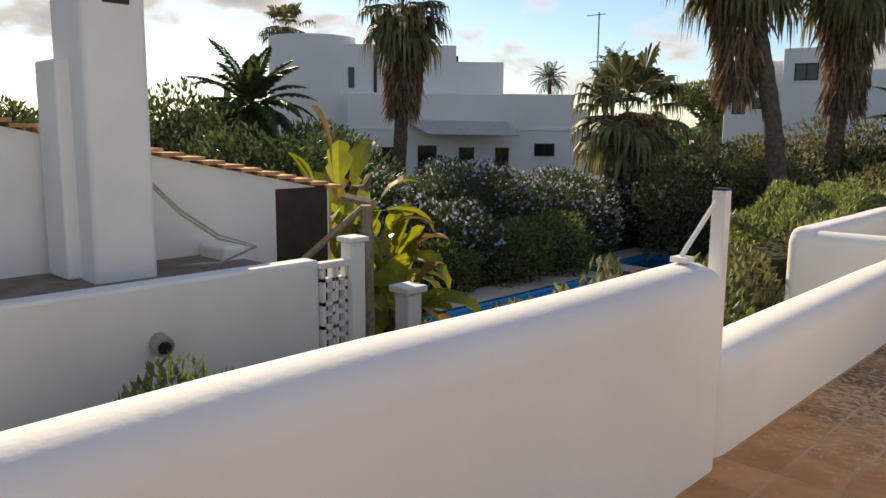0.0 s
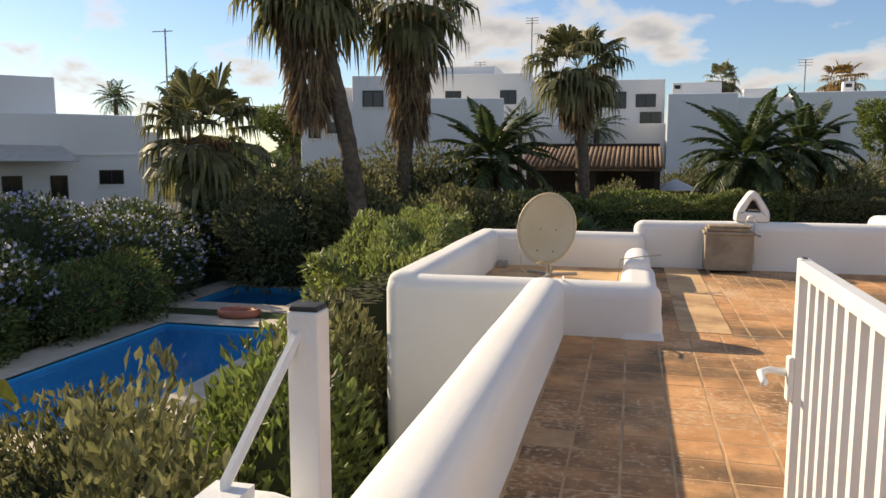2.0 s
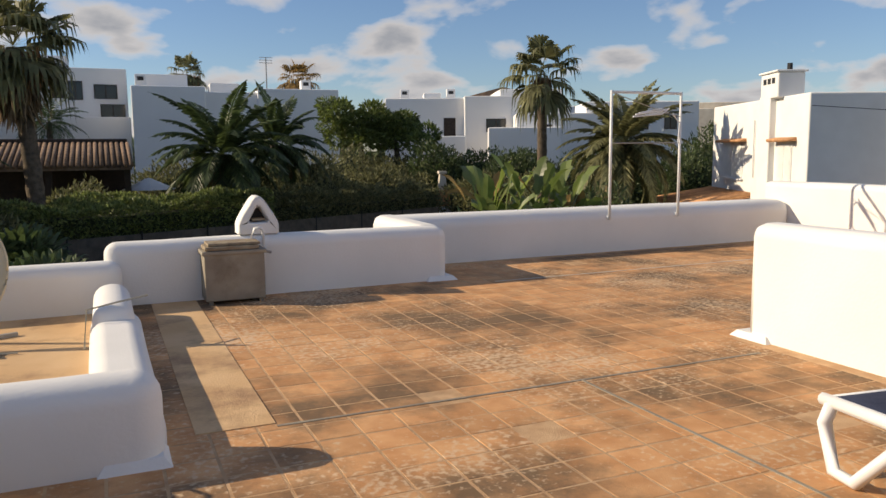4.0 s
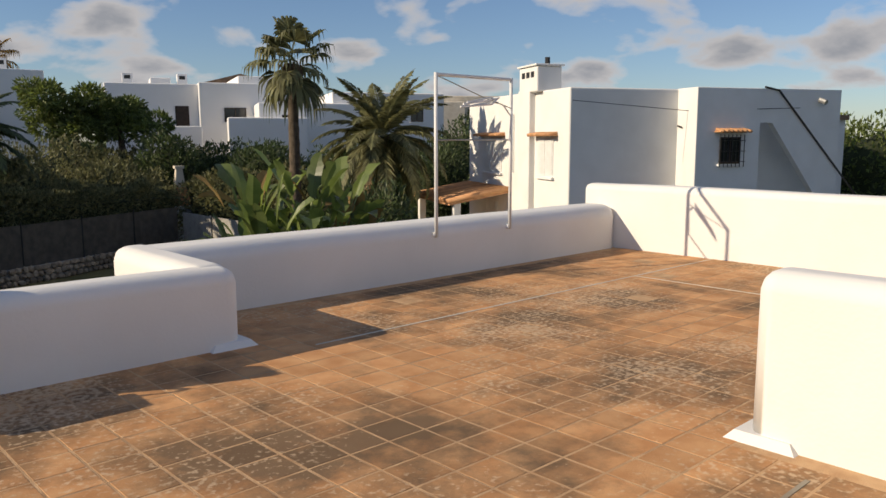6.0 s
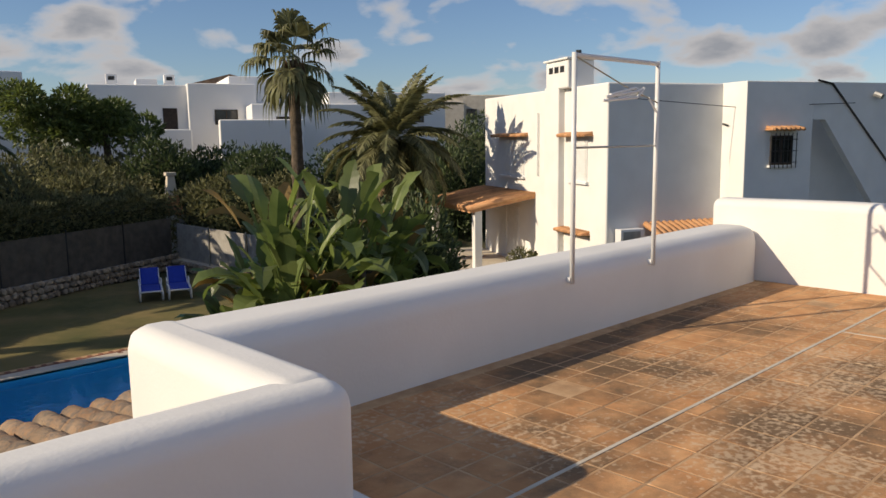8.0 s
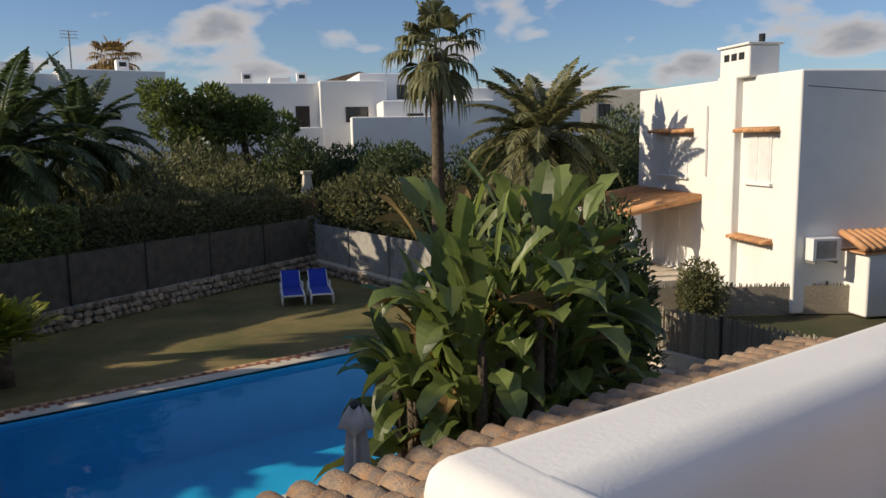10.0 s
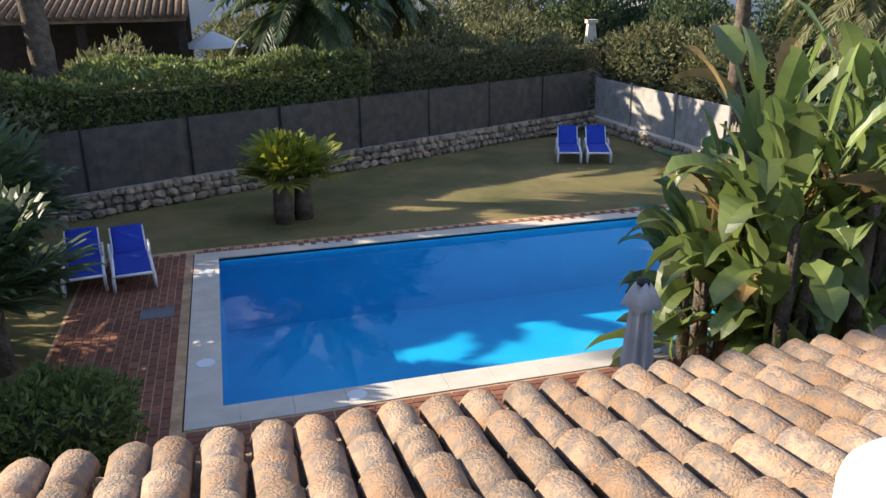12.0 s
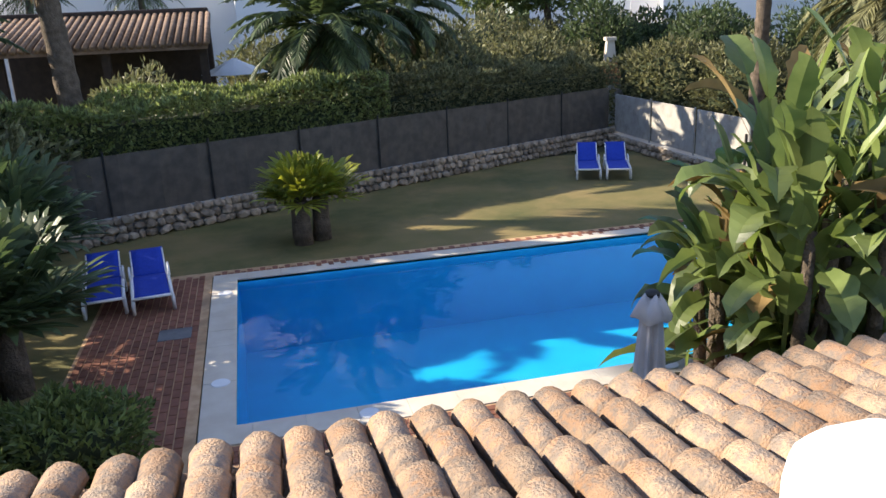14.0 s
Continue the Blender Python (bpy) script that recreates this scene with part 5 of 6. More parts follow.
def far_house(name, label, at, yaw, parts, wins, group="", chimneys=(), mat=None):
    """A white flat-roofed house seen from afar: blocks (x0, x1, y0, y1, z0, z1) and windows (x, y, z, w, h, kind) facing -y."""
    m = pose(at[0], at[1], at[2] + 0.45, 0, 0, yaw)
    ob = thing(name, label, "house", group)
    for b in parts:
        block(ob, m, *b, mat or WHITE_FAR, 0.08)
    for x, y, z, w, h, k in wins:
        window(ob, m @ Matrix.Translation((x, y, z)), w, h, k)
    for x, y, z in chimneys:
        c = soft_box("chimney", WHITE_FAR, x - 0.35, x + 0.35, y, y + 0.7, z, z + 0.9, 0.04, 2, ob, "", True, m)
        Geo().box(x - 0.2, x + 0.2, y - 0.01, y + 0.1, z + 0.5, z + 0.75, m).make("vent_hole", DARKMETAL, c)
    return ob


H0 = G - 1.2
far_house("terraced_houses", "long two-storey white terraced houses with dark windows", (-22.0, 62.0, 0.4), 1.5,
          [(0, 12.5, 0, 9, H0, 6.9), (12.3, 22.6, 0.6, 9, H0, 6.3), (3.2, 9.5, 0.9, 8, 6.8, 7.6), (13.5, 19.0, 2.0, 8, 6.2, 7.2), (0, 22.6, -1.4, 0.1, H0, 2.9)],
          [(3.0, 0, 4.4, 1.3, 1.2, "dark"), (6.3, 0, 4.4, 1.3, 1.2, "dark"), (10.7, 0, 4.5, 1.3, 1.1, "dark"), (13.8, 0.6, 4.4, 1.7, 1.1, "shutter"), (16.0, 0.6, 4.5, 1.4, 0.9, "brown"),
           (18.2, 0.6, 4.2, 1.0, 1.4, "brown"), (19.3, 0.6, 4.1, 0.9, 1.3, "dark"), (21.2, 0.6, 4.2, 1.5, 1.0, "dark"), (21.6, 0.6, 2.95, 1.6, 0.9, "dark"), (8.0, 0, 3.0, 1.2, 1.0, "dark")],
          "white houses of the estate", [(4.0, 2, 7.5), (12.0, 1.0, 6.8)])
far_house("white_villa", "white flat-roofed villa beyond the palms", (0.6, 58.0, 0), -4,
          [(0, 4.6, 0, 8, H0, 5.2), (4.4, 8.2, 0.5, 8, H0, 4.9), (8.0, 13.6, 0.2, 8, H0, 5.15), (5.0, 7.0, 2.0, 4, 4.8, 5.6), (0.2, 3.6, 3, 8, 5.1, 6.2)],
          [(10.6, 0.2, 2.4, 0.8, 0.5, "dark"), (6.3, 0.5, 2.0, 1.0, 1.6, "brown")], "white houses of the estate", [(11.8, 3, 5.1), (0.6, 1, 5.1)])
far_house("white_villa", "white villa with brown doors and a balcony parapet", (18.6, 60.0, 0), -21,
          [(0, 6.2, 0, 8, H0, 4.8), (6.0, 10.4, -0.6, 8, H0, 4.9), (0, 6.0, -2.2, -2.0, H0, 1.9), (9.0, 14.0, 2.0, 9, H0, 5.6), (3.0, 4.4, 3, 6, 4.7, 5.4)],
          [(2.0, 0, 1.7, 1.0, 1.7, "brown"), (4.9, 0, 1.7, 0.9, 1.6, "brown"), (8.4, -0.6, 2.2, 1.5, 1.0, "dark"), (10.4, 2.0, 3.8, 0.6, 0.8, "dark"), (12.0, 2.0, 3.8, 0.7, 1.0, "dark")],
          "white houses of the estate", [(1.5, 2, 4.7), (5.2, 3, 4.8)])
ft = far_house("white_villa", "white villa with a clay-tiled top storey", (28.6, 66.0, -1.4), -24,
               [(0, 12.0, 0, 9, H0, 6.0), (0.5, 5.5, 1.0, 8, 5.9, 7.0), (5.2, 12, -1.5, 0, H0, 4.0)],
               [(6.6, 0, 4.3, 0.8, 1.1, "dark"), (8.3, 0, 4.3, 0.8, 1.1, "dark"), (10.8, 0, 4.3, 0.8, 1.1, "dark")], "white houses of the estate")
mft = pose(28.6, 66.0, -0.95, 0, 0, -24)
Geo().prism([(0.1, 7.0), (5.9, 7.0), (3.0, 7.75)], -8.4, -0.5, mft @ Matrix(((1, 0, 0, 0), (0, 0, -1, 0), (0, 1, 0, 0), (0, 0, 0, 1)))).make("roof", OLDCLAY, ft)
far_house("white_villa", "low white villa behind the palm trees", (25.5, 52.0, 0), -26, [(0, 7.0, 0, 7, H0, 3.4), (5.0, 13.0, 1.0, 7, H0, 4.2), (-2.0, 3, -1.5, 0, H0, 2.4)],
          [(9.0, 1.0, 2.2, 0.9, 1.0, "dark"), (2.0, 0, 1.6, 1.0, 1.0, "dark"), (11.0, 1.0, 2.2, 0.9, 1.0, "dark")], "white houses of the estate")
far_house("white_villa", "distant pale villa at the edge of the estate", (40.0, 60.0, 0), -35, [(0, 9, 0, 8, H0, 4.2), (7, 16, 2, 8, H0, 4.8)],
          [(3, 0, 2.4, 0.9, 1.0, "dark"), (10, 2, 2.6, 0.9, 1.0, "dark")], "white houses of the estate", (), COPING)
far_house("white_house", "white two-storey house end with dark windows behind palm trunks", (-22.3, 47.5, 0), 12,
          [(0, 3.6, 0, 8, H0, 5.2), (3.5, 7.0, -1.2, 8, H0, 5.8), (5.6, 13, 1.0, 8, H0, 4.6)], [(0.9, 0, 2.0, 0.8, 0.9, "dark"), (2.3, 0, 2.3, 1.2, 0.7, "dark"), (2.4, 0, 4.0, 0.8, 0.7, "dark"), (4.8, -1.2, 3.9, 1.3, 1.0, "dark")], "white houses of the estate")
# the villa with the round corner tower and the awning
vm = pose(-38.5, 25.0, 0.45, 0, 0, 48)
villa = far_house("white_villa", "large white villa with a round-cornered tower and a grey awning", (-38.5, 25.0, 0), 48,
                  [(4.0, 17.2, 0, 8, H0, 3.0), (2.2, 10.4, 1.5, 9, H0, 5.85), (10.3, 13.4, 2.5, 9, H0, 5.0), (17.0, 18.6, 1.5, 7, H0, 2.2), (4.0, 17.2, -0.15, 0.1, H0, -2.0)],
                  [(8.6, 0, -2.0, 1.1, 2.0, "dark"), (10.9, 0, -1.6, 0.9, 1.5, "dark"), (15.5, 0, -0.6, 1.2, 0.75, "dark"), (6.3, 0, -1.4, 1.0, 1.3, "dark"), (4.2, 1.5, 3.3, 0.35, 1.2, "dark"), (13.0, 0, -1.3, 0.8, 1.2, "dark")])
bm = bmesh.new()
bmesh.ops.create_cone(bm, cap_ends=True, segments=40, radius1=2.6, radius2=2.6, depth=6.3 - H0)
bmesh.ops.transform(bm, matrix=vm @ Matrix.Translation((1.8, 3.2, (6.3 + H0) / 2)), verts=bm.verts)
tower = part("tower", bm, WHITE_FAR, villa, "", True)
tower.modifiers.new("split", "EDGE_SPLIT")
for x in (3.3, 5.6):
    Geo().tube([vm @ Vector((x, 1.42, 1.0)), vm @ Vector((x, 1.42, 5.3))], 0.09, 6).make("drainpipe", DARKMETAL, villa)
aw = Geo().add([vm @ Vector(p) for p in ((7.2, 0.0, 1.45), (13.2, 0.0, 1.35), (13.6, -2.3, 0.6), (8.6, -2.3, 0.65))], [(0, 1, 2, 3)]).make("awning", AWNING, villa)
aw.modifiers.new("thick", "SOLIDIFY").thickness = 0.04
Geo().box(4.0, 17.3, -0.06, 0.02, 0.9, 1.0, vm).make("cornice", WHITE_FAR, villa)
for nm, x, y, z in (("aerial_mast", -29.5, 44.0, 9.0), ("aerial_mast", -4.5, 63.5, 9.6)):
    mast = thing(nm, "thin television aerial mast on a roof", "aerial")
    Geo().tube([(x, y, G), (x, y, z)], 0.05, 6).make("pole", METAL, mast)
    Geo().tube([(x - 0.9, y, z - 0.15), (x + 0.5, y, z - 0.15)], 0.03, 6).make("crossarm", METAL, mast)
for x, y, z in ((-9.6, 63.0, 12.0), (10.5, 64.0, 8.4), (-14.0, 64.5, 8.9)):
    mast = thing("aerial_mast", "thin television aerial mast on a roof", "aerial")
    Geo().tube([(x, y, G), (x, y, z)], 0.05, 6).make("pole", METAL, mast)
    for k in range(3):
        Geo().tube([(x - 0.5, y, z - 0.2 * k), (x + 0.5, y, z - 0.2 * k)], 0.025, 5).make("element", METAL, mast)
tm = thing("telegraph_pole", "dark slender telegraph pole", "pole")
Geo().tube([(-45.0, 47.0, H0), (-45.0, 47.0, 7.3)], 0.2, 8).make("shaft", SHUTTER, tm)
# pergola roof, white garden parasol and barbecue chimney
pg = thing("garden_pavilion", "low garden pavilion with an old clay-tile roof", "pavilion")
Geo().prism([(41.5, 1.75), (37.6, 0.85), (37.6, 0.7), (41.5, 1.6)], -6.8, -0.3, Matrix(((0, 0, 1, 0), (1, 0, 0, 0), (0, 1, 0, 0), (0, 0, 0, 1)))).make("roof", OLDCLAY, pg)
g = Geo()
for i in range(30):
    g.tube([(-6.7 + i * 0.22, 37.55, 0.88), (-6.7 + i * 0.22, 41.5, 1.79)], 0.1, 6)
g.make("barrel_tile", OLDCLAY, pg, "", True)
for x in (-6.5, -3.5, -0.6):
    Geo().box(x, x + 0.25, 38.0, 38.25, G, 0.8).make("post", SHUTTER, pg)
# Rear wall in dark brown: shade under the roof is put into its colour
soft_box("rear_wall", SHUTTER, -7.0, -0.3, 41.5, 42.0, G, 2.0, 0.05, 2, pg)
um = thing("white_parasol", "opened white garden parasol among the palms", "parasol")
bm = bmesh.new()
bmesh.ops.create_cone(bm, cap_ends=False, segments=8, radius1=1.1, radius2=0.04, depth=0.5)
bmesh.ops.transform(bm, matrix=Matrix.Translation((0.4, 39.4, 0.05)), verts=bm.verts)
part("canopy", bm, PLASTIC, um)
Geo().tube([(0.4, 39.4, G), (0.4, 39.4, 0.3)], 0.03, 6).make("pole", PAINT, um)
bbq = thing("barbecue_chimney", "pale stone tapering garden barbecue chimney on an orange hood", "barbecue")
for nm, z0, z1, r0, r1, mat in (("hood", -1.6, -0.75, 0.62, 0.34, CLAY), ("flue", -0.75, 0.12, 0.32, 0.2, COPING), ("cap", 0.12, 0.25, 0.3, 0.3, COPING)):
    bm = bmesh.new()
    bmesh.ops.create_cone(bm, cap_ends=True, segments=4, radius1=r0, radius2=r1, depth=z1 - z0)
    bmesh.ops.transform(bm, matrix=Matrix.Translation((15.2, 41.6, (z0 + z1) / 2)) @ Matrix.Rotation(0.6, 4, "Z"), verts=bm.verts)
    part(nm, bm, mat, bbq)
soft_box("body", WHITE_FAR, 14.7, 15.7, 41.1, 42.1, G, -1.6, 0.05, 2, bbq)

# ---- the neighbour's low roofs on the west side ----
known = here()
nb = thing("neighbour_annexe", "white neighbouring annexe with a sloping tiled wall top and chimney", "house")
soft_box("front_wall", WHITE, -8.15, -7.85, -3.0, 5.1, G, -0.14, 0.05, 3, nb)
Geo().prism([(-10.1, -3.0), (-8.0, -3.0), (-8.0, 5.0), (-10.1, 5.0)], G, -0.3).make("flat_roof", GRAVEL, nb, "gravel-covered flat roof")
SW = Matrix(((0, 0, 1, 0), (1, 0, 0, 0), (0, 1, 0, 0), (0, 0, 0, 1)))
Geo().prism([(-3.0, G), (-3.0, 2.55), (7.0, 0.5), (7.0, G)], -10.4, -10.1, SW).make("gable_wall", WHITE, nb)
g = Geo()
for i in range(34):
    y = -3.0 + i * 0.3
    z = 2.55 - (y + 3) * 0.205
    g.box(-10.48, -10.02, y, y + 0.33, z + 0.0, z + 0.05, Matrix.Translation((0, 0, 0)))
g.make("coping_tile", CLAY, nb)
soft_box("end_wall", WHITE, -10.1, -9.4, 4.7, 5.05, G, -0.1, 0.08, 3, nb)
ch = soft_box("chimney", WHITE, -9.9, -9.0, 2.86, 3.6, G, 3.6, 0.08, 3, nb)
soft_box("chimney_shaft", WHITE, -10.0, -9.4, 2.7, 2.9, -0.3, 2.2, 0.04, 2, ch)
Geo().box(-9.0, -8.99, 3.1, 3.4, 2.8, 3.0).make("vent_hole", DARKMETAL, ch)
vp = thing("vent_pipe", "short clay vent pipe stuck through the white wall", "pipe")
Geo().tube([(-7.9, 3.0, -0.75), (-7.68, 2.97, -0.78)], [0.1, 0.11], 14).make("collar", CONCRETE, vp)
Geo().tube([(-7.75, 2.98, -0.77), (-7.66, 2.97, -0.79)], [0.07, 0.07], 14).make("mouth", DARKMETAL, vp)
cb = thing("sagging_cable", "pair of sagging cables from the chimney to the roof", "cable")
for d in (0.0, 0.05):
    Geo().tube([(-9.3, 3.5, 1.0 - d), (-9.2, 4.0, 0.45 - d), (-9.0, 4.4, 0.12 - d), (-8.7, 4.75, -0.02 - d * 0.4), (-9.0, 4.4, -0.24), (-9.4, 3.9, -0.27)], 0.018, 6).make("wire", CABLE, cb)
tb = thing("timber_frame", "weathered timber frame and brace under the eaves", "timber frame")
Geo().tube([(-9.7, 7.0, 0.4), (-8.9, 6.9, 0.36)], 0.07, 6).make("beam", WOOD, tb)
Geo().tube([(-8.9, 6.75, 0.35), (-9.0, 6.9, G)], 0.09, 8).make("post", WOOD, tb)
Geo().tube([(-8.95, 6.7, 0.3), (-9.4, 5.7, -0.6)], 0.05, 6).make("brace", WOOD, tb)
Geo().box(-10.2, -10.08, 6.0, 6.95, G, 0.55).make("opening_panel", SHUTTER, tb)
scr = thing("pierced_screen", "white pierced concrete block screen between posts", "screen wall")
soft_box("post", WHITE, -7.95, -7.72, 5.5, 5.72, G, 0.04, 0.02, 2, scr)
soft_box("post_cap", WHITE, -7.99, -7.68, 5.46, 5.76, 0.04, 0.11, 0.02, 2, scr)
for i in range(2):
    for j in range(5):
        y, z = 5.1 + i * 0.2, -0.4 - j * 0.3
        g = Geo()
        g.box(-7.9, -7.8, y, y + 0.045, z - 0.15, z + 0.15).box(-7.9, -7.8, y + 0.15, y + 0.19, z - 0.15, z + 0.15)
        g.box(-7.9, -7.8, y, y + 0.2, z - 0.02, z + 0.025).box(-7.9, -7.8, y + 0.05, y + 0.2, z - 0.15, z - 0.11)
        g.make("block", WHITE, scr)
soft_box("top_rail", WHITE, -7.92, -7.78, 5.05, 5.52, -0.25, -0.17, 0.015, 2, scr)
lp = thing("low_pier", "low white garden pier with a cap", "pier")
soft_box("shaft", WHITE, -9.1, -8.8, 7.5, 7.8, G, -1.08, 0.02, 2, lp)
soft_box("cap", WHITE, -9.17, -8.73, 7.43, 7.87, -1.08, -0.97, 0.02, 2, lp)
shift_new(known, -0.4, -0.12, -0.05)
tagged(Geo().box(-12.0, -7.0, 5.2, 10.2, G - 0.02, G + 0.012).make("side_path", CONCRETE), "pale concrete garden path beside the annexe", "path", kind="structure")
bm = bmesh.new()
bmesh.ops.create_icosphere(bm, subdivisions=3, radius=1)
for v in bm.verts:
    v.co = Vector((v.co.x * 0.9, v.co.y * 0.6, v.co.z * 0.45)) * (1 + 0.22 * noise.noise(v.co * 1.7))
bmesh.ops.transform(bm, matrix=Matrix.Translation((-16.4, 15.4, G + 0.2)) @ Matrix.Rotation(0.6, 4, "Z"), verts=bm.verts)
tagged(part("boulder", bm, ROCK, None, "", True), "rounded grey boulder on the lawn", "boulder")
fl = thing("pool_float", "faded red inflatable ring lying between the pools", "pool float")
Geo().tube([(-12.4 + 0.55 * math.cos(a), 20.9 + 0.35 * math.sin(a), G + 0.13) for a in [2 * math.pi * i / 20 for i in range(21)]], 0.12, 8).make("ring", PINK, fl, "", True)


# ---- planting ----
OLE = "loose green oleander bush growing beside the white wall"
for i, (x, y, h, r) in enumerate(((-5.6, 0.9, 2.35, 1.1), (-4.5, 3.3, 2.6, 0.8), (-4.2, 4.8, 2.85, 0.8), (-4.15, 6.3, 2.85, 0.8), (-4.25, 7.7, 2.95, 0.85), (-6.3, 2.2, 2.2, 1.1), (-5.4, 9.6, 2.2, 1.0), (-6.9, 4.4, 1.9, 1.2), (-6.4, 7.0, 2.1, 1.2))):
    bush("oleander_bush", OLE, (x, y, G + h * 0.45), (r, r * 1.1, h * 0.62), 6500, 0.13, LEAF_MID if i % 2 else LEAF_OLIVE, 20 + i, "shrub", "oleanders", up=0.8)
hedge("tall_hedge", "tall bright green hedge beside the recess wall", (-4.3, 8.7), (-5.0, 14.8), 1.15, G, 0.36, 30000, 0.1, LEAF_HEDGE, 3, wobble=0.14)

known = here()


def shrub_mass(spots, mat, label, group, leaf, n, flowers=0, rough=0.35, category="shrub", fm=None):
    for i, (x, y, r, top) in enumerate(spots):
        h = top - G
        bush("shrub", label, (x, y, G + h * 0.45), (r, r, h * 0.58), n, leaf, mat, int(abs(x * 31 + y * 17)) % 9973, category, group, flowers, rough, fm)


shrub_mass([(-17.2, 17.0, 2.2, -0.9), (-19.3, 20.3, 3.0, 0.2), (-17.3, 22.6, 2.3, -0.7), (-20.5, 15.5, 2.8, 0.2), (-22.0, 24.5, 3.2, 0.2), (-18.9, 26.0, 2.8, -0.1)], LEAF_DARK,
           "large dark shrub covered with pale bluish flowers", "flowering shrubs", 0.2, 6500, 700)
shrub_mass([(-15.6, 18.3, 1.5, -1.3), (-15.4, 20.2, 1.4, -1.2), (-16.0, 15.6, 1.4, -1.5)], LEAF_MID, "low green shrub with a few red flowers", "low shrubs", 0.16, 4000, 40, fm=FLOWER_RED)
hedge("dark_hedge", "tall clipped dark hedge behind the paddling pool", (-17.5, 27.5), (-7.5, 30.0), 1.8, G, -0.25, 20000, 0.16, LEAF_DARK, 7)
shrub_mass([(-13.6, 26.8, 2.0, 0.7), (-12.0, 30.0, 2.3, 1.0), (-10.3, 27.0, 1.9, 0.4), (-8.2, 26.0, 1.8, -0.3), (-7.0, 24.0, 1.5, -0.8), (-6.8, 28.8, 2.0, 0.2), (-5.0, 30.5, 2.0, 0.2), (-9.4, 31.5, 2.4, 1.5), (-13.5, 33.0, 2.5, 1.2)], LEAF_OLIVE, "loose olive-green shrub with upright reedy stems", "wild shrubs", 0.24, 5200, rough=0.45)
hedge("boundary_hedge", "tall dense green hedge behind the net fence", (-14.5, 26.9), (4.5, 35.3), 1.8, G, -0.2, 52000, 0.16, LEAF_HEDGE, 5, wobble=0.25)
hedge("dark_hedge", "dense dark shrubs behind the net fence", (3.5, 35.1), (13.5, 39.6), 1.8, G, -0.45, 26000, 0.15, LEAF_OLIVE, 12, wobble=0.4)
shrub_mass([(5.5, 38.5, 2.2, 0.2), (8.4, 40.0, 2.3, 0.3), (11.2, 41.5, 2.2, 0.4), (13.4, 43.5, 2.2, 0.5), (6.6, 43.5, 2.6, 1.0), (10.0, 45.5, 2.8, 1.3), (14.5, 47.0, 2.8, 1.3), (18.6, 49.0, 2.8, 1.2), (17.3, 40.5, 2.0, 0.2), (18.8, 37.5, 2.0, -0.2), (2.0, 44.5, 2.6, 0.9), (-2.5, 35.5, 1.8, 0.0)],
           LEAF_OLIVE, "mixed olive-green garden shrub", "garden shrubs", 0.24, 5200, rough=0.45)
shrub_mass([(16.3, 44.5, 1.9, 1.5), (20.0, 42.0, 2.0, 1.0), (24.0, 40.0, 2.4, 1.2), (27.0, 42.0, 2.8, 1.8), (22.5, 46.5, 2.6, 0.8), (30.0, 38.0, 3.0, 2.4), (26.5, 36.2, 2.0, 0.8), (19.5, 46.0, 2.2, 1.0)], LEAF_DARK, "dark evergreen garden tree", "evergreens", 0.26, 5600, rough=0.4, category="tree")
shrub_mass([(-23.5, 9.5, 3.0, 2.0), (-21.5, 5.5, 3.0, 2.4), (-25.5, 13.0, 3.4, 2.2), (-19.5, 12.0, 2.6, 1.3), (-20.0, 2.0, 3.0, 2.6), (-22.5, 16.5, 2.6, 1.2), (-26.0, 18.5, 3.0, 1.0)], LEAF_DARK, "large dark tree behind the annexe", "trees behind the annexe", 0.28, 7000, rough=0.4, category="tree")


def pine(x, y, z, r, seed):
    ob = thing("pine_tree", "rounded green umbrella pine with uneven crown", "tree", "pines")
    trunk_mesh((x, y, G), (x, y, z), 0.25, 0.14, (0.3, 0), ob)
    rr = np.random.default_rng(seed)
    vs = []
    for k in range(14):
        c = np.array([x, y, z]) + rr.normal(size=3) * [r * 0.55, r * 0.5, r * 0.32]
        p, d = crown_points(420, c, (r * 0.42, r * 0.42, r * 0.32), seed + k, rough=0.35, base=-0.9)
        vs.append(leaf_quads(p, d + rng.normal(size=d.shape) * 0.5, 0.3, 0.12))
    fast("crown", *gather(vs), LEAF_MID, ob)


pine(12.9, 49.0, 3.0, 1.9, 41)
pine(14.9, 48.2, 2.7, 1.8, 42)
pine(-26.5, 56.0, 3.6, 2.0, 43)

WASH = "tall fan palm with a shaggy skirt of dead fronds"
fan_palm("fan_palm", WASH, (-26.4, 23.7, G), (-26.1, 24.0, 6.6), 38, 1.7, LEAF_OLIVE, 51, 0.26, 4.3, (0.2, 0), "skirted fan palms", 1.1, -0.9, 1.25)
fan_palm("fan_palm", WASH, (-9.6, 25.4, G), (-11.3, 24.8, 6.9), 40, 1.6, LEAF_OLIVE, 52, 0.24, 4.1, (0.25, 0.1), "skirted fan palms", 1.1, -0.9, 1.0)
fan_palm("fan_palm", WASH, (-10.1, 29.6, G), (-9.5, 29.8, 7.0), 40, 1.6, LEAF_OLIVE, 53, 0.26, 4.6, (0.15, 0), "skirted fan palms", 1.2, -0.9, 1.05)
fan_palm("fan_palm", WASH, (-3.2, 33.2, G), (-3.6, 33.2, 4.9), 38, 1.45, LEAF_OLIVE, 54, 0.24, 2.0, (0.1, 0), "skirted fan palms", 1.0, -0.9, 0.8)
fan_palm("fan_palm", "slender green fan palm with a small crown", (17.4, 35.3, G), (17.2, 35.0, 4.7), 26, 1.3, LEAF_OLIVE, 55, 0.2, 0.5, (0.05, 0), "", 0.9, -0.9, 0.25)
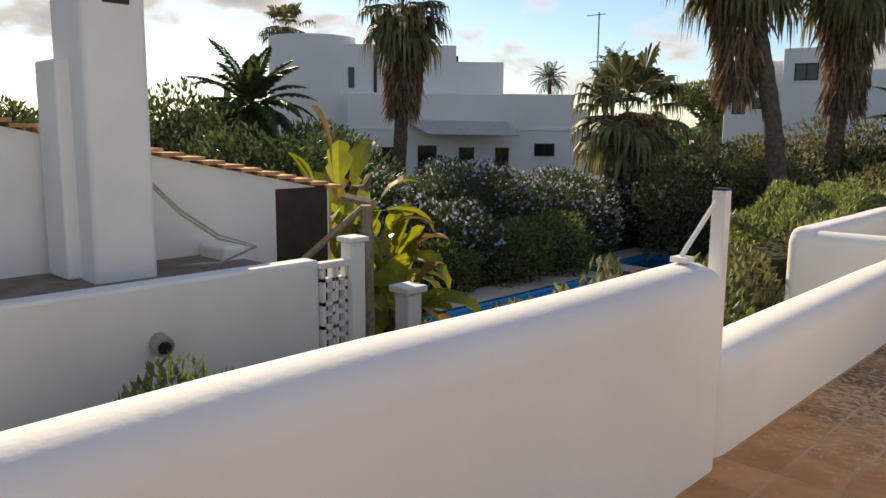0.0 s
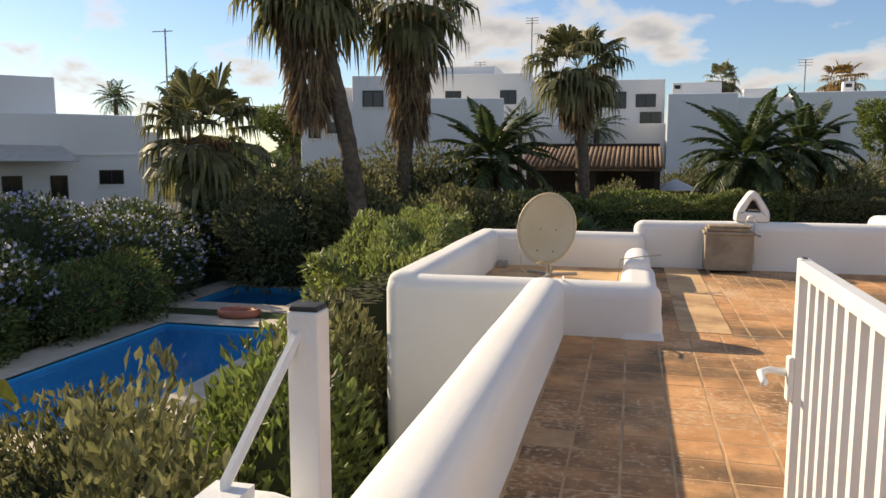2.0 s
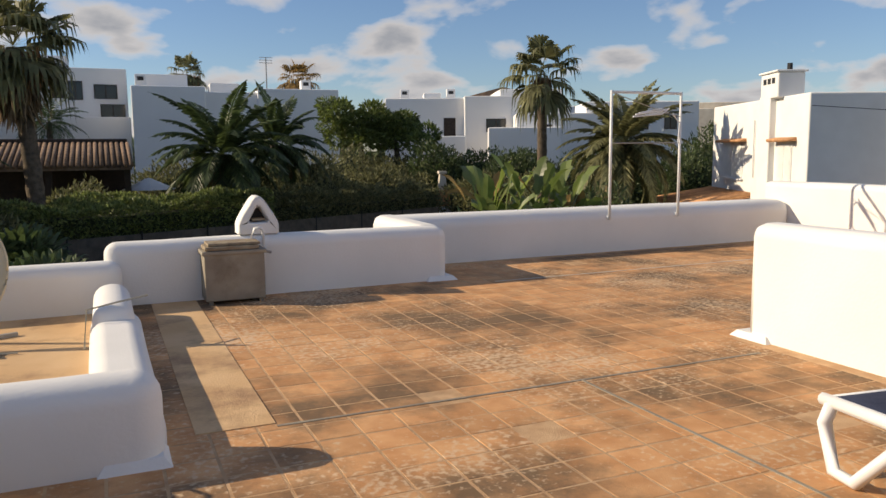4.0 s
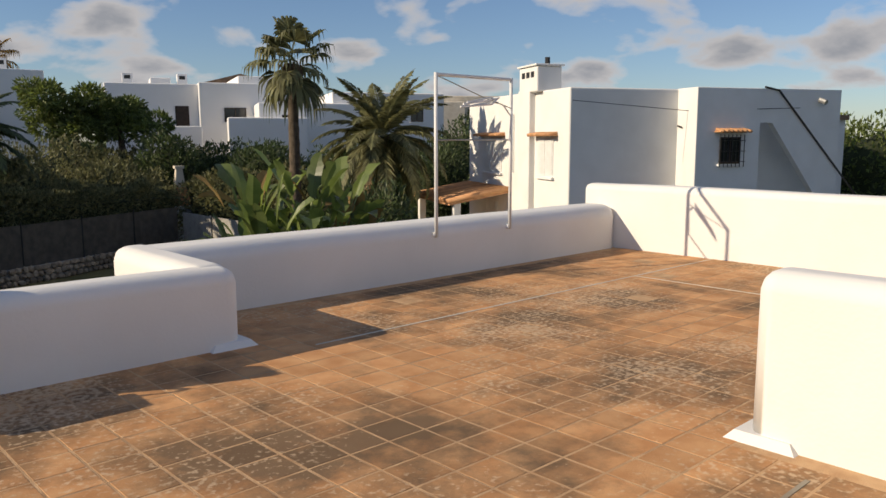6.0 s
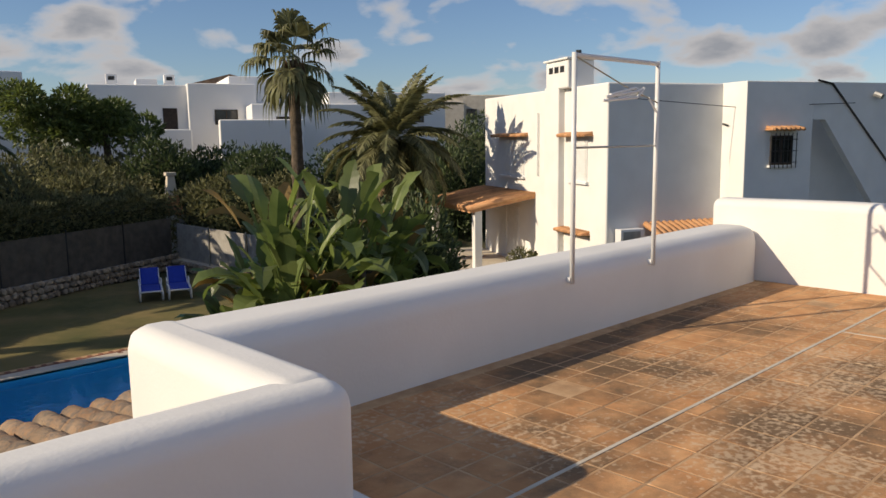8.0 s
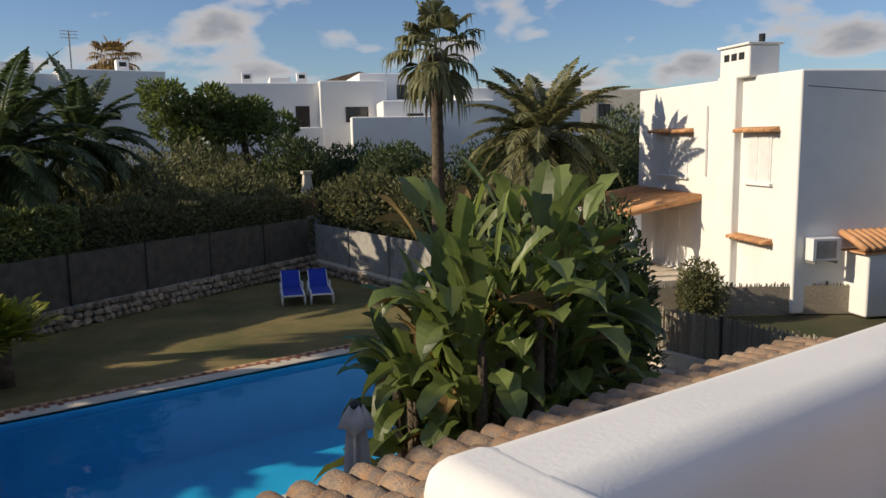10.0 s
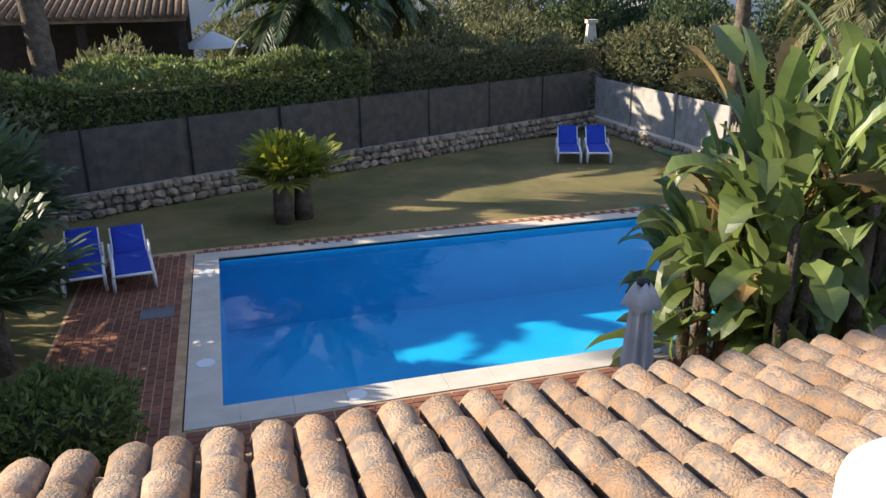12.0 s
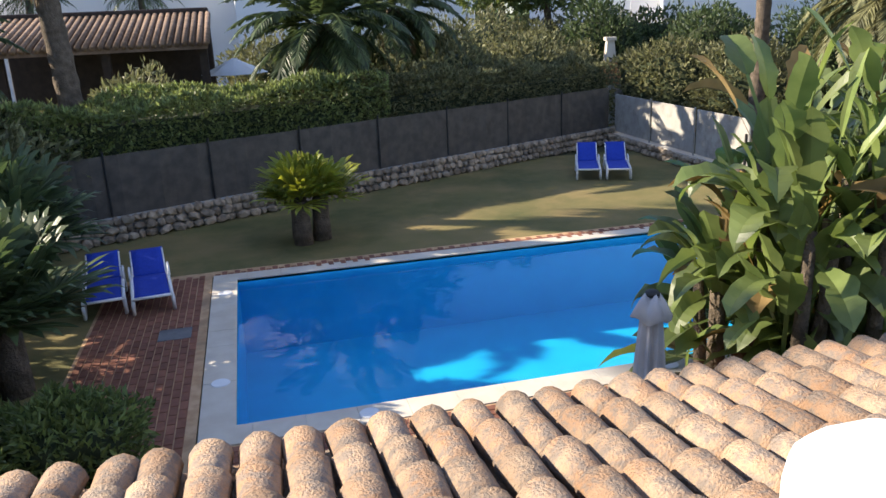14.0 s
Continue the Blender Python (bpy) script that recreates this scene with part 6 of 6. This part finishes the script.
fan_palm("fan_palm", "young spreading fan palm with large leaves", (-17.3, 28.4, G), (-17.3, 28.4, 2.2), 34, 1.7, LEAF_OLIVE, 56, 0.35, 1.2, (0, 0), "", 1.3, -0.8, 0.7, 20)
fan_palm("fan_palm", "distant fan palm above the roofs", (5.1, 66.0, G), (5.1, 66.0, 7.2), 28, 1.1, LEAF_OLIVE, 57, 0.25, 1.6, (0, 0), "distant palms", 0.8, -1.2, 0.8)
fan_palm("fan_palm", "distant fan palm above the roofs", (14.0, 68.0, G), (14.0, 68.0, 7.2), 28, 1.2, LEAF_DRY, 58, 0.25, 1.4, (0, 0), "distant palms", 0.9, -1.0, 0.9)
fan_palm("fan_palm", "distant fan palm above the roofs", (-52.0, 36.0, G), (-52.0, 36.0, 9.2), 28, 1.4, LEAF_OLIVE, 59, 0.3, 1.0, (0, 0), "distant palms", 1.1, -1.0, 0.8)
DATE = "feathery date palm with arching dark fronds"
feather_palm("date_palm", DATE, (18.9, 31.3, G), (18.9, 31.2, 1.7), 56, 3.4, LEAF_OLIVE, 61, 0.34, 0.55, (0, 0), "date palms", -0.75)
feather_palm("date_palm", DATE, (3.2, 36.9, G), (3.3, 36.7, 1.4), 54, 3.5, LEAF_DARK, 62, 0.34, 0.55, (0.1, 0), "date palms", -0.8, 8)
feather_palm("date_palm", DATE, (6.2, 40.2, G), (6.2, 40.2, 1.8), 40, 3.0, LEAF_DARK, 63, 0.3, 0.5, (0, 0), "date palms", -0.6, 3)
feather_palm("date_palm", DATE, (-6.9, 32.8, G), (-6.9, 32.6, 1.4), 44, 3.1, LEAF_DARK, 64, 0.34, 0.5, (0, 0), "date palms", -0.6, 4)
feather_palm("date_palm", DATE, (-28.0, 17.4, G), (-28.0, 17.4, 2.4), 44, 3.0, LEAF_DARK, 65, 0.34, 0.5, (0, 0), "date palms", -0.6, 4)
for x, y, z, s, k in ((-42.5, 57.5, 6.0, 2.1, 66), (-39.5, 62.0, 6.0, 1.9, 67), (-46.0, 48.5, 4.6, 2.0, 68), (-37.5, 60.0, 7.0, 2.3, 69), (-9.4, 58.0, 3.4, 2.6, 70), (-4.0, 58.5, 3.4, 2.6, 71)):
    feather_palm("date_palm", "distant feathery palm seen against the sky", (x, y, G), (x, y, z), 30, s, LEAF_DARK, k, 0.2, 0.5, (0, 0), "distant palms", -0.5, 0, 18, 0.1)


def strelitzia(name, label, spots, n, height, mat, seed, blade=1.15, dry=0.08):
    global rng
    rng = np.random.default_rng(seed)
    ob = thing(name, label, "giant strelitzia")
    live, old = [], []
    for x, y, r, h in spots:
        for k in range(5):
            a = rng.uniform(0, 6.3)
            Geo().tube([(x + 0.2 * math.cos(a), y + 0.2 * math.sin(a), G), (x + r * 0.4 * math.cos(a), y + r * 0.4 * math.sin(a), G + h * 0.62)], [0.1, 0.06], 8).make("stem", BARK, ob, "", True)
        for k in range(n):
            a = rng.uniform(0, 6.283)
            q = rng.random()
            z = G + h * (0.12 + 0.6 * q)
            el = rng.uniform(0.8, 1.5) if rng.random() < 0.52 else rng.uniform(-0.4, 0.8)
            lf = paddle_leaf(np.array([x + r * 0.3 * math.cos(a) * rng.random(), y + r * 0.3 * math.sin(a) * rng.random(), z]), a + rng.normal(0, 0.3), el, rng.uniform(0.3, 0.9) * h / 4.3,
                             blade * rng.uniform(0.75, 1.15), blade * rng.uniform(0.44, 0.6), rng.uniform(0.1, 1.0) if el > 0.9 else rng.uniform(0.8, 2.0), 0.5)
            (old if rng.random() < dry else live).append(lf)
    fast("foliage", *gather(live), mat, ob)
    if old:
        tagged(fast("withered_leaf", *gather(old), LEAF_DRY, ob), kind="stuff")
    return ob


strelitzia("giant_strelitzia", "tall clump of giant strelitzia with torn paddle leaves by the pool", [(6.8, 20.1, 1.0, 4.6), (7.7, 20.6, 1.0, 4.5), (7.5, 19.2, 1.0, 4.6), (6.6, 19.3, 0.9, 3.9), (8.6, 19.8, 1.0, 4.5), (6.3, 20.2, 0.8, 2.6), (7.1, 19.6, 0.9, 1.9), (8.4, 20.4, 0.9, 3.0), (9.3, 20.2, 0.9, 3.7)], 62, 4.3, LEAF_BANANA, 81, 0.88, 0.06)
strelitzia("giant_strelitzia", "yellow-green strelitzia clump beside the annexe", [(-12.2, 9.3, 1.0, 4.7), (-11.6, 8.6, 0.9, 3.8), (-12.4, 10.6, 0.9, 3.2), (-11.0, 9.6, 0.8, 2.4)], 34, 4.2, LEAF_BRIGHT, 82, 1.15, 0.15)
shrub_mass([(10.7, 21.1, 1.05, 0.1), (11.3, 21.4, 0.8, -0.5), (10.2, 22.0, 1.1, 0.0)], LEAF_DARK, "dark glossy citrus tree beside the strelitzia", "citrus trees", 0.17, 5200, category="tree")
shrub_mass([(17.2, 23.6, 0.55, -1.7), (20.0, 18.6, 1.2, -1.3), (22.2, 18.2, 1.2, -1.5)], LEAF_OLIVE, "grey-green shrub beside the white house", "house shrubs", 0.12, 3000)


def spiky(name, label, at, n, size, mat, seed, stalk=0.3, trunk=0.4):
    global rng
    rng = np.random.default_rng(seed)
    ob = thing(name, label, "dwarf palm")
    o = np.array(at, float)
    g = Geo()
    for k in range(3):
        a = k * 2.1
        g.tube([(o[0] + 0.28 * math.cos(a), o[1] + 0.28 * math.sin(a), G), (o[0] + 0.3 * math.cos(a), o[1] + 0.3 * math.sin(a), o[2] + 0.1)], [0.22, 0.17], 9)
    g.make("stump", BARK, ob, "", True)
    fr = []
    for i in range(n):
        a = i * 2.39996
        k = (i % 3) * 2.1
        fr.append(fan_leaf(o + [0.3 * math.cos(k), 0.3 * math.sin(k), 0.1], a, rng.uniform(-0.1, 1.4), stalk * rng.uniform(0.6, 1.3), size * rng.uniform(0.7, 1.1), 15, 0.25))
    fast("foliage", *gather(fr), mat, ob)


spiky("dwarf_fan_palm", "dwarf fan palm with several stumps on the lawn", (1.92, 29.0, G + 0.95), 60, 0.78, LEAF_BRIGHT, 91, 0.45)
spiky("dwarf_fan_palm", "spiky dwarf fan palm beside the paving", (-2.75, 22.9, G + 1.1), 80, 0.95, LEAF_DARK, 92, 0.7)
spiky("dwarf_fan_palm", "spiky dwarf fan palm beside the paving", (-3.3, 26.0, G + 1.4), 70, 1.05, LEAF_DARK, 93, 0.7)
shrub_mass([(-1.25, 20.1, 0.75, -1.9), (-2.4, 19.4, 0.9, -1.5), (-3.4, 20.3, 1.0, -1.3)], LEAF_MID, "small leafy shrub beside the brick paving", "paving shrubs", 0.12, 4200)


# trees behind the white house and the wooded horizon all round
shrub_mass([(34.0, 24.0, 2.6, 1.6), (37.5, 20.0, 3.0, 2.4), (36.0, 29.0, 3.0, 2.2), (41.0, 14.0, 3.4, 2.6), (33.0, 12.0, 2.6, 0.6)], LEAF_MID, "leafy tree behind the white house", "trees behind the house", 0.28, 5000, category="tree")


shift_new(known, *GARDEN, -0.12)


def far_woods():
    n = 46000
    r = np.random.default_rng(77)
    a = r.uniform(0, 6.283, n)
    d = r.uniform(78, 120, n)
    top = 4.6 + 2.2 * np.sin(a * 23) * np.sin(a * 7 + 1) + 1.2 * np.sin(a * 61)
    z = G + r.random(n) ** 0.7 * np.maximum(top, 2.0)
    at = np.stack([np.cos(a) * d, 20 + np.sin(a) * d, z], 1)
    way = r.normal(size=(n, 3)) + [0, 0, 0.4]
    v, f = leaf_quads(at, way, r.uniform(0.9, 2.0, n), r.uniform(0.6, 1.3, n))
    ob = fast("far_woods", v, f, LEAF_DARK)
    tagged(ob, "belt of dark trees on the horizon", "woods", kind="stuff")


far_woods()


# ---- brick paving ----
def brick_paving():
    pav = thing("brick_paving", "red-brown brick paving beside the pool coping", "paving", kind="structure")
    Geo().box(-1.95, -0.09, 19.2, 27.4, G - 0.03, G + 0.002).make("bed", GROUT, pav)
    Geo().box(-0.09, 11.9, 27.08, 27.42, G - 0.03, G + 0.002).make("bed", GROUT, pav)
    Geo().box(-0.09, 11.9, 18.2, 20.62, G - 0.03, G + 0.002).make("bed", GROUT, pav)
    a, b = 0.24, 0.12
    g = Geo().add([(-a / 2 + 0.006, -b / 2 + 0.006, -0.01), (a / 2 - 0.006, -b / 2 + 0.006, -0.01), (a / 2 - 0.006, b / 2 - 0.006, -0.01), (-a / 2 + 0.006, b / 2 - 0.006, -0.01),
                   (-a / 2 + 0.01, -b / 2 + 0.01, 0.01), (a / 2 - 0.01, -b / 2 + 0.01, 0.01), (a / 2 - 0.01, b / 2 - 0.01, 0.01), (-a / 2 + 0.01, b / 2 - 0.01, 0.01)],
                  [(4, 5, 6, 7), (0, 1, 5, 4), (1, 2, 6, 5), (2, 3, 7, 6), (3, 0, 4, 7)])
    piece = g.mesh("brick", PAVER_PART)
    base, fq, rest, single = np.array(g.v), np.array(g.f), [], 0
    for x0, x1, y0, y1, turn in ((-1.9, -0.1, 19.3, 27.35, True), (-0.05, 11.8, 27.1, 27.4, True), (-0.05, 11.8, 18.3, 20.6, False)):
        w, h = (b, a) if turn else (a, b)
        for i in range(int((x1 - x0) / w)):
            for j in range(int((y1 - y0) / h)):
                cx, cy = x0 + (i + 0.5) * w, y0 + (j + 0.5 * (i % 2 if turn else 1)) * h + (0 if turn else (i % 2) * 0.0)
                if turn and single < 300 and -1.5 < cx < -0.1 and 20.2 < cy < 24.0:
                    o = new("brick", piece)
                    o.matrix_world = Matrix.Translation((cx, cy, G + 0.004)) @ Matrix.Rotation(math.pi / 2 if turn else 0, 4, "Z")
                    o.parent = pav
                    single += 1
                else:
                    v = base[:, [1, 0, 2]] if turn else base
                    f = fq[:, ::-1] if turn else fq
                    rest.append((v + [cx, cy, G + 0.004], f))
    tagged(fast("brick_field", *gather(rest), PAVER, pav), kind="stuff")


known = here()
brick_paving()
shift_new(known, *GARDEN)


# ---- small pieces: floor tiles ----
def floor_tiles():
    pitch, gap = 0.243, 0.01
    xs = np.arange(-2.02, 8.5, pitch)
    ys = np.arange(-3.9, 12.78, pitch)
    r = np.random.default_rng(3)
    hexa = Geo()
    a = (pitch - gap) / 2
    b = a - 0.004
    hexa.add([(-a, -a, -0.004), (a, -a, -0.004), (a, a, -0.004), (-a, a, -0.004), (-b, -b, 0), (b, -b, 0), (b, b, 0), (-b, b, 0)],
             [(4, 5, 6, 7), (0, 1, 5, 4), (1, 2, 6, 5), (2, 3, 7, 6), (3, 0, 4, 7)])
    piece = hexa.mesh("tile", TILE_PART)
    base = np.array(hexa.v)
    fq = np.array(hexa.f)
    rest, single = [], 0
    for i, x in enumerate(xs):
        for y in ys:
            cx, cy = x + pitch / 2, y + pitch / 2
            if cx < -1.2 and cy > 7.3 or cx < 1.9 and cy > 11.36 or 2.92 < cx < 3.3 and 1.9 < cy < 8.0:
                continue
            if cx > 8.32 or cy > 12.47:
                continue
            dz = r.normal(0, 0.0006)
            if single < 300 and 0.2 < cx < 4.3 and 8.3 < cy < 11.4:
                ob = new("tile", piece)
                ob.location = (cx, cy, dz)
                ob.parent = floor
                single += 1
            else:
                rest.append((base + [cx, cy, dz], fq))
    ob = fast("tile_field", *gather(rest), TILE, floor)
    tagged(ob, kind="stuff")


floor_tiles()
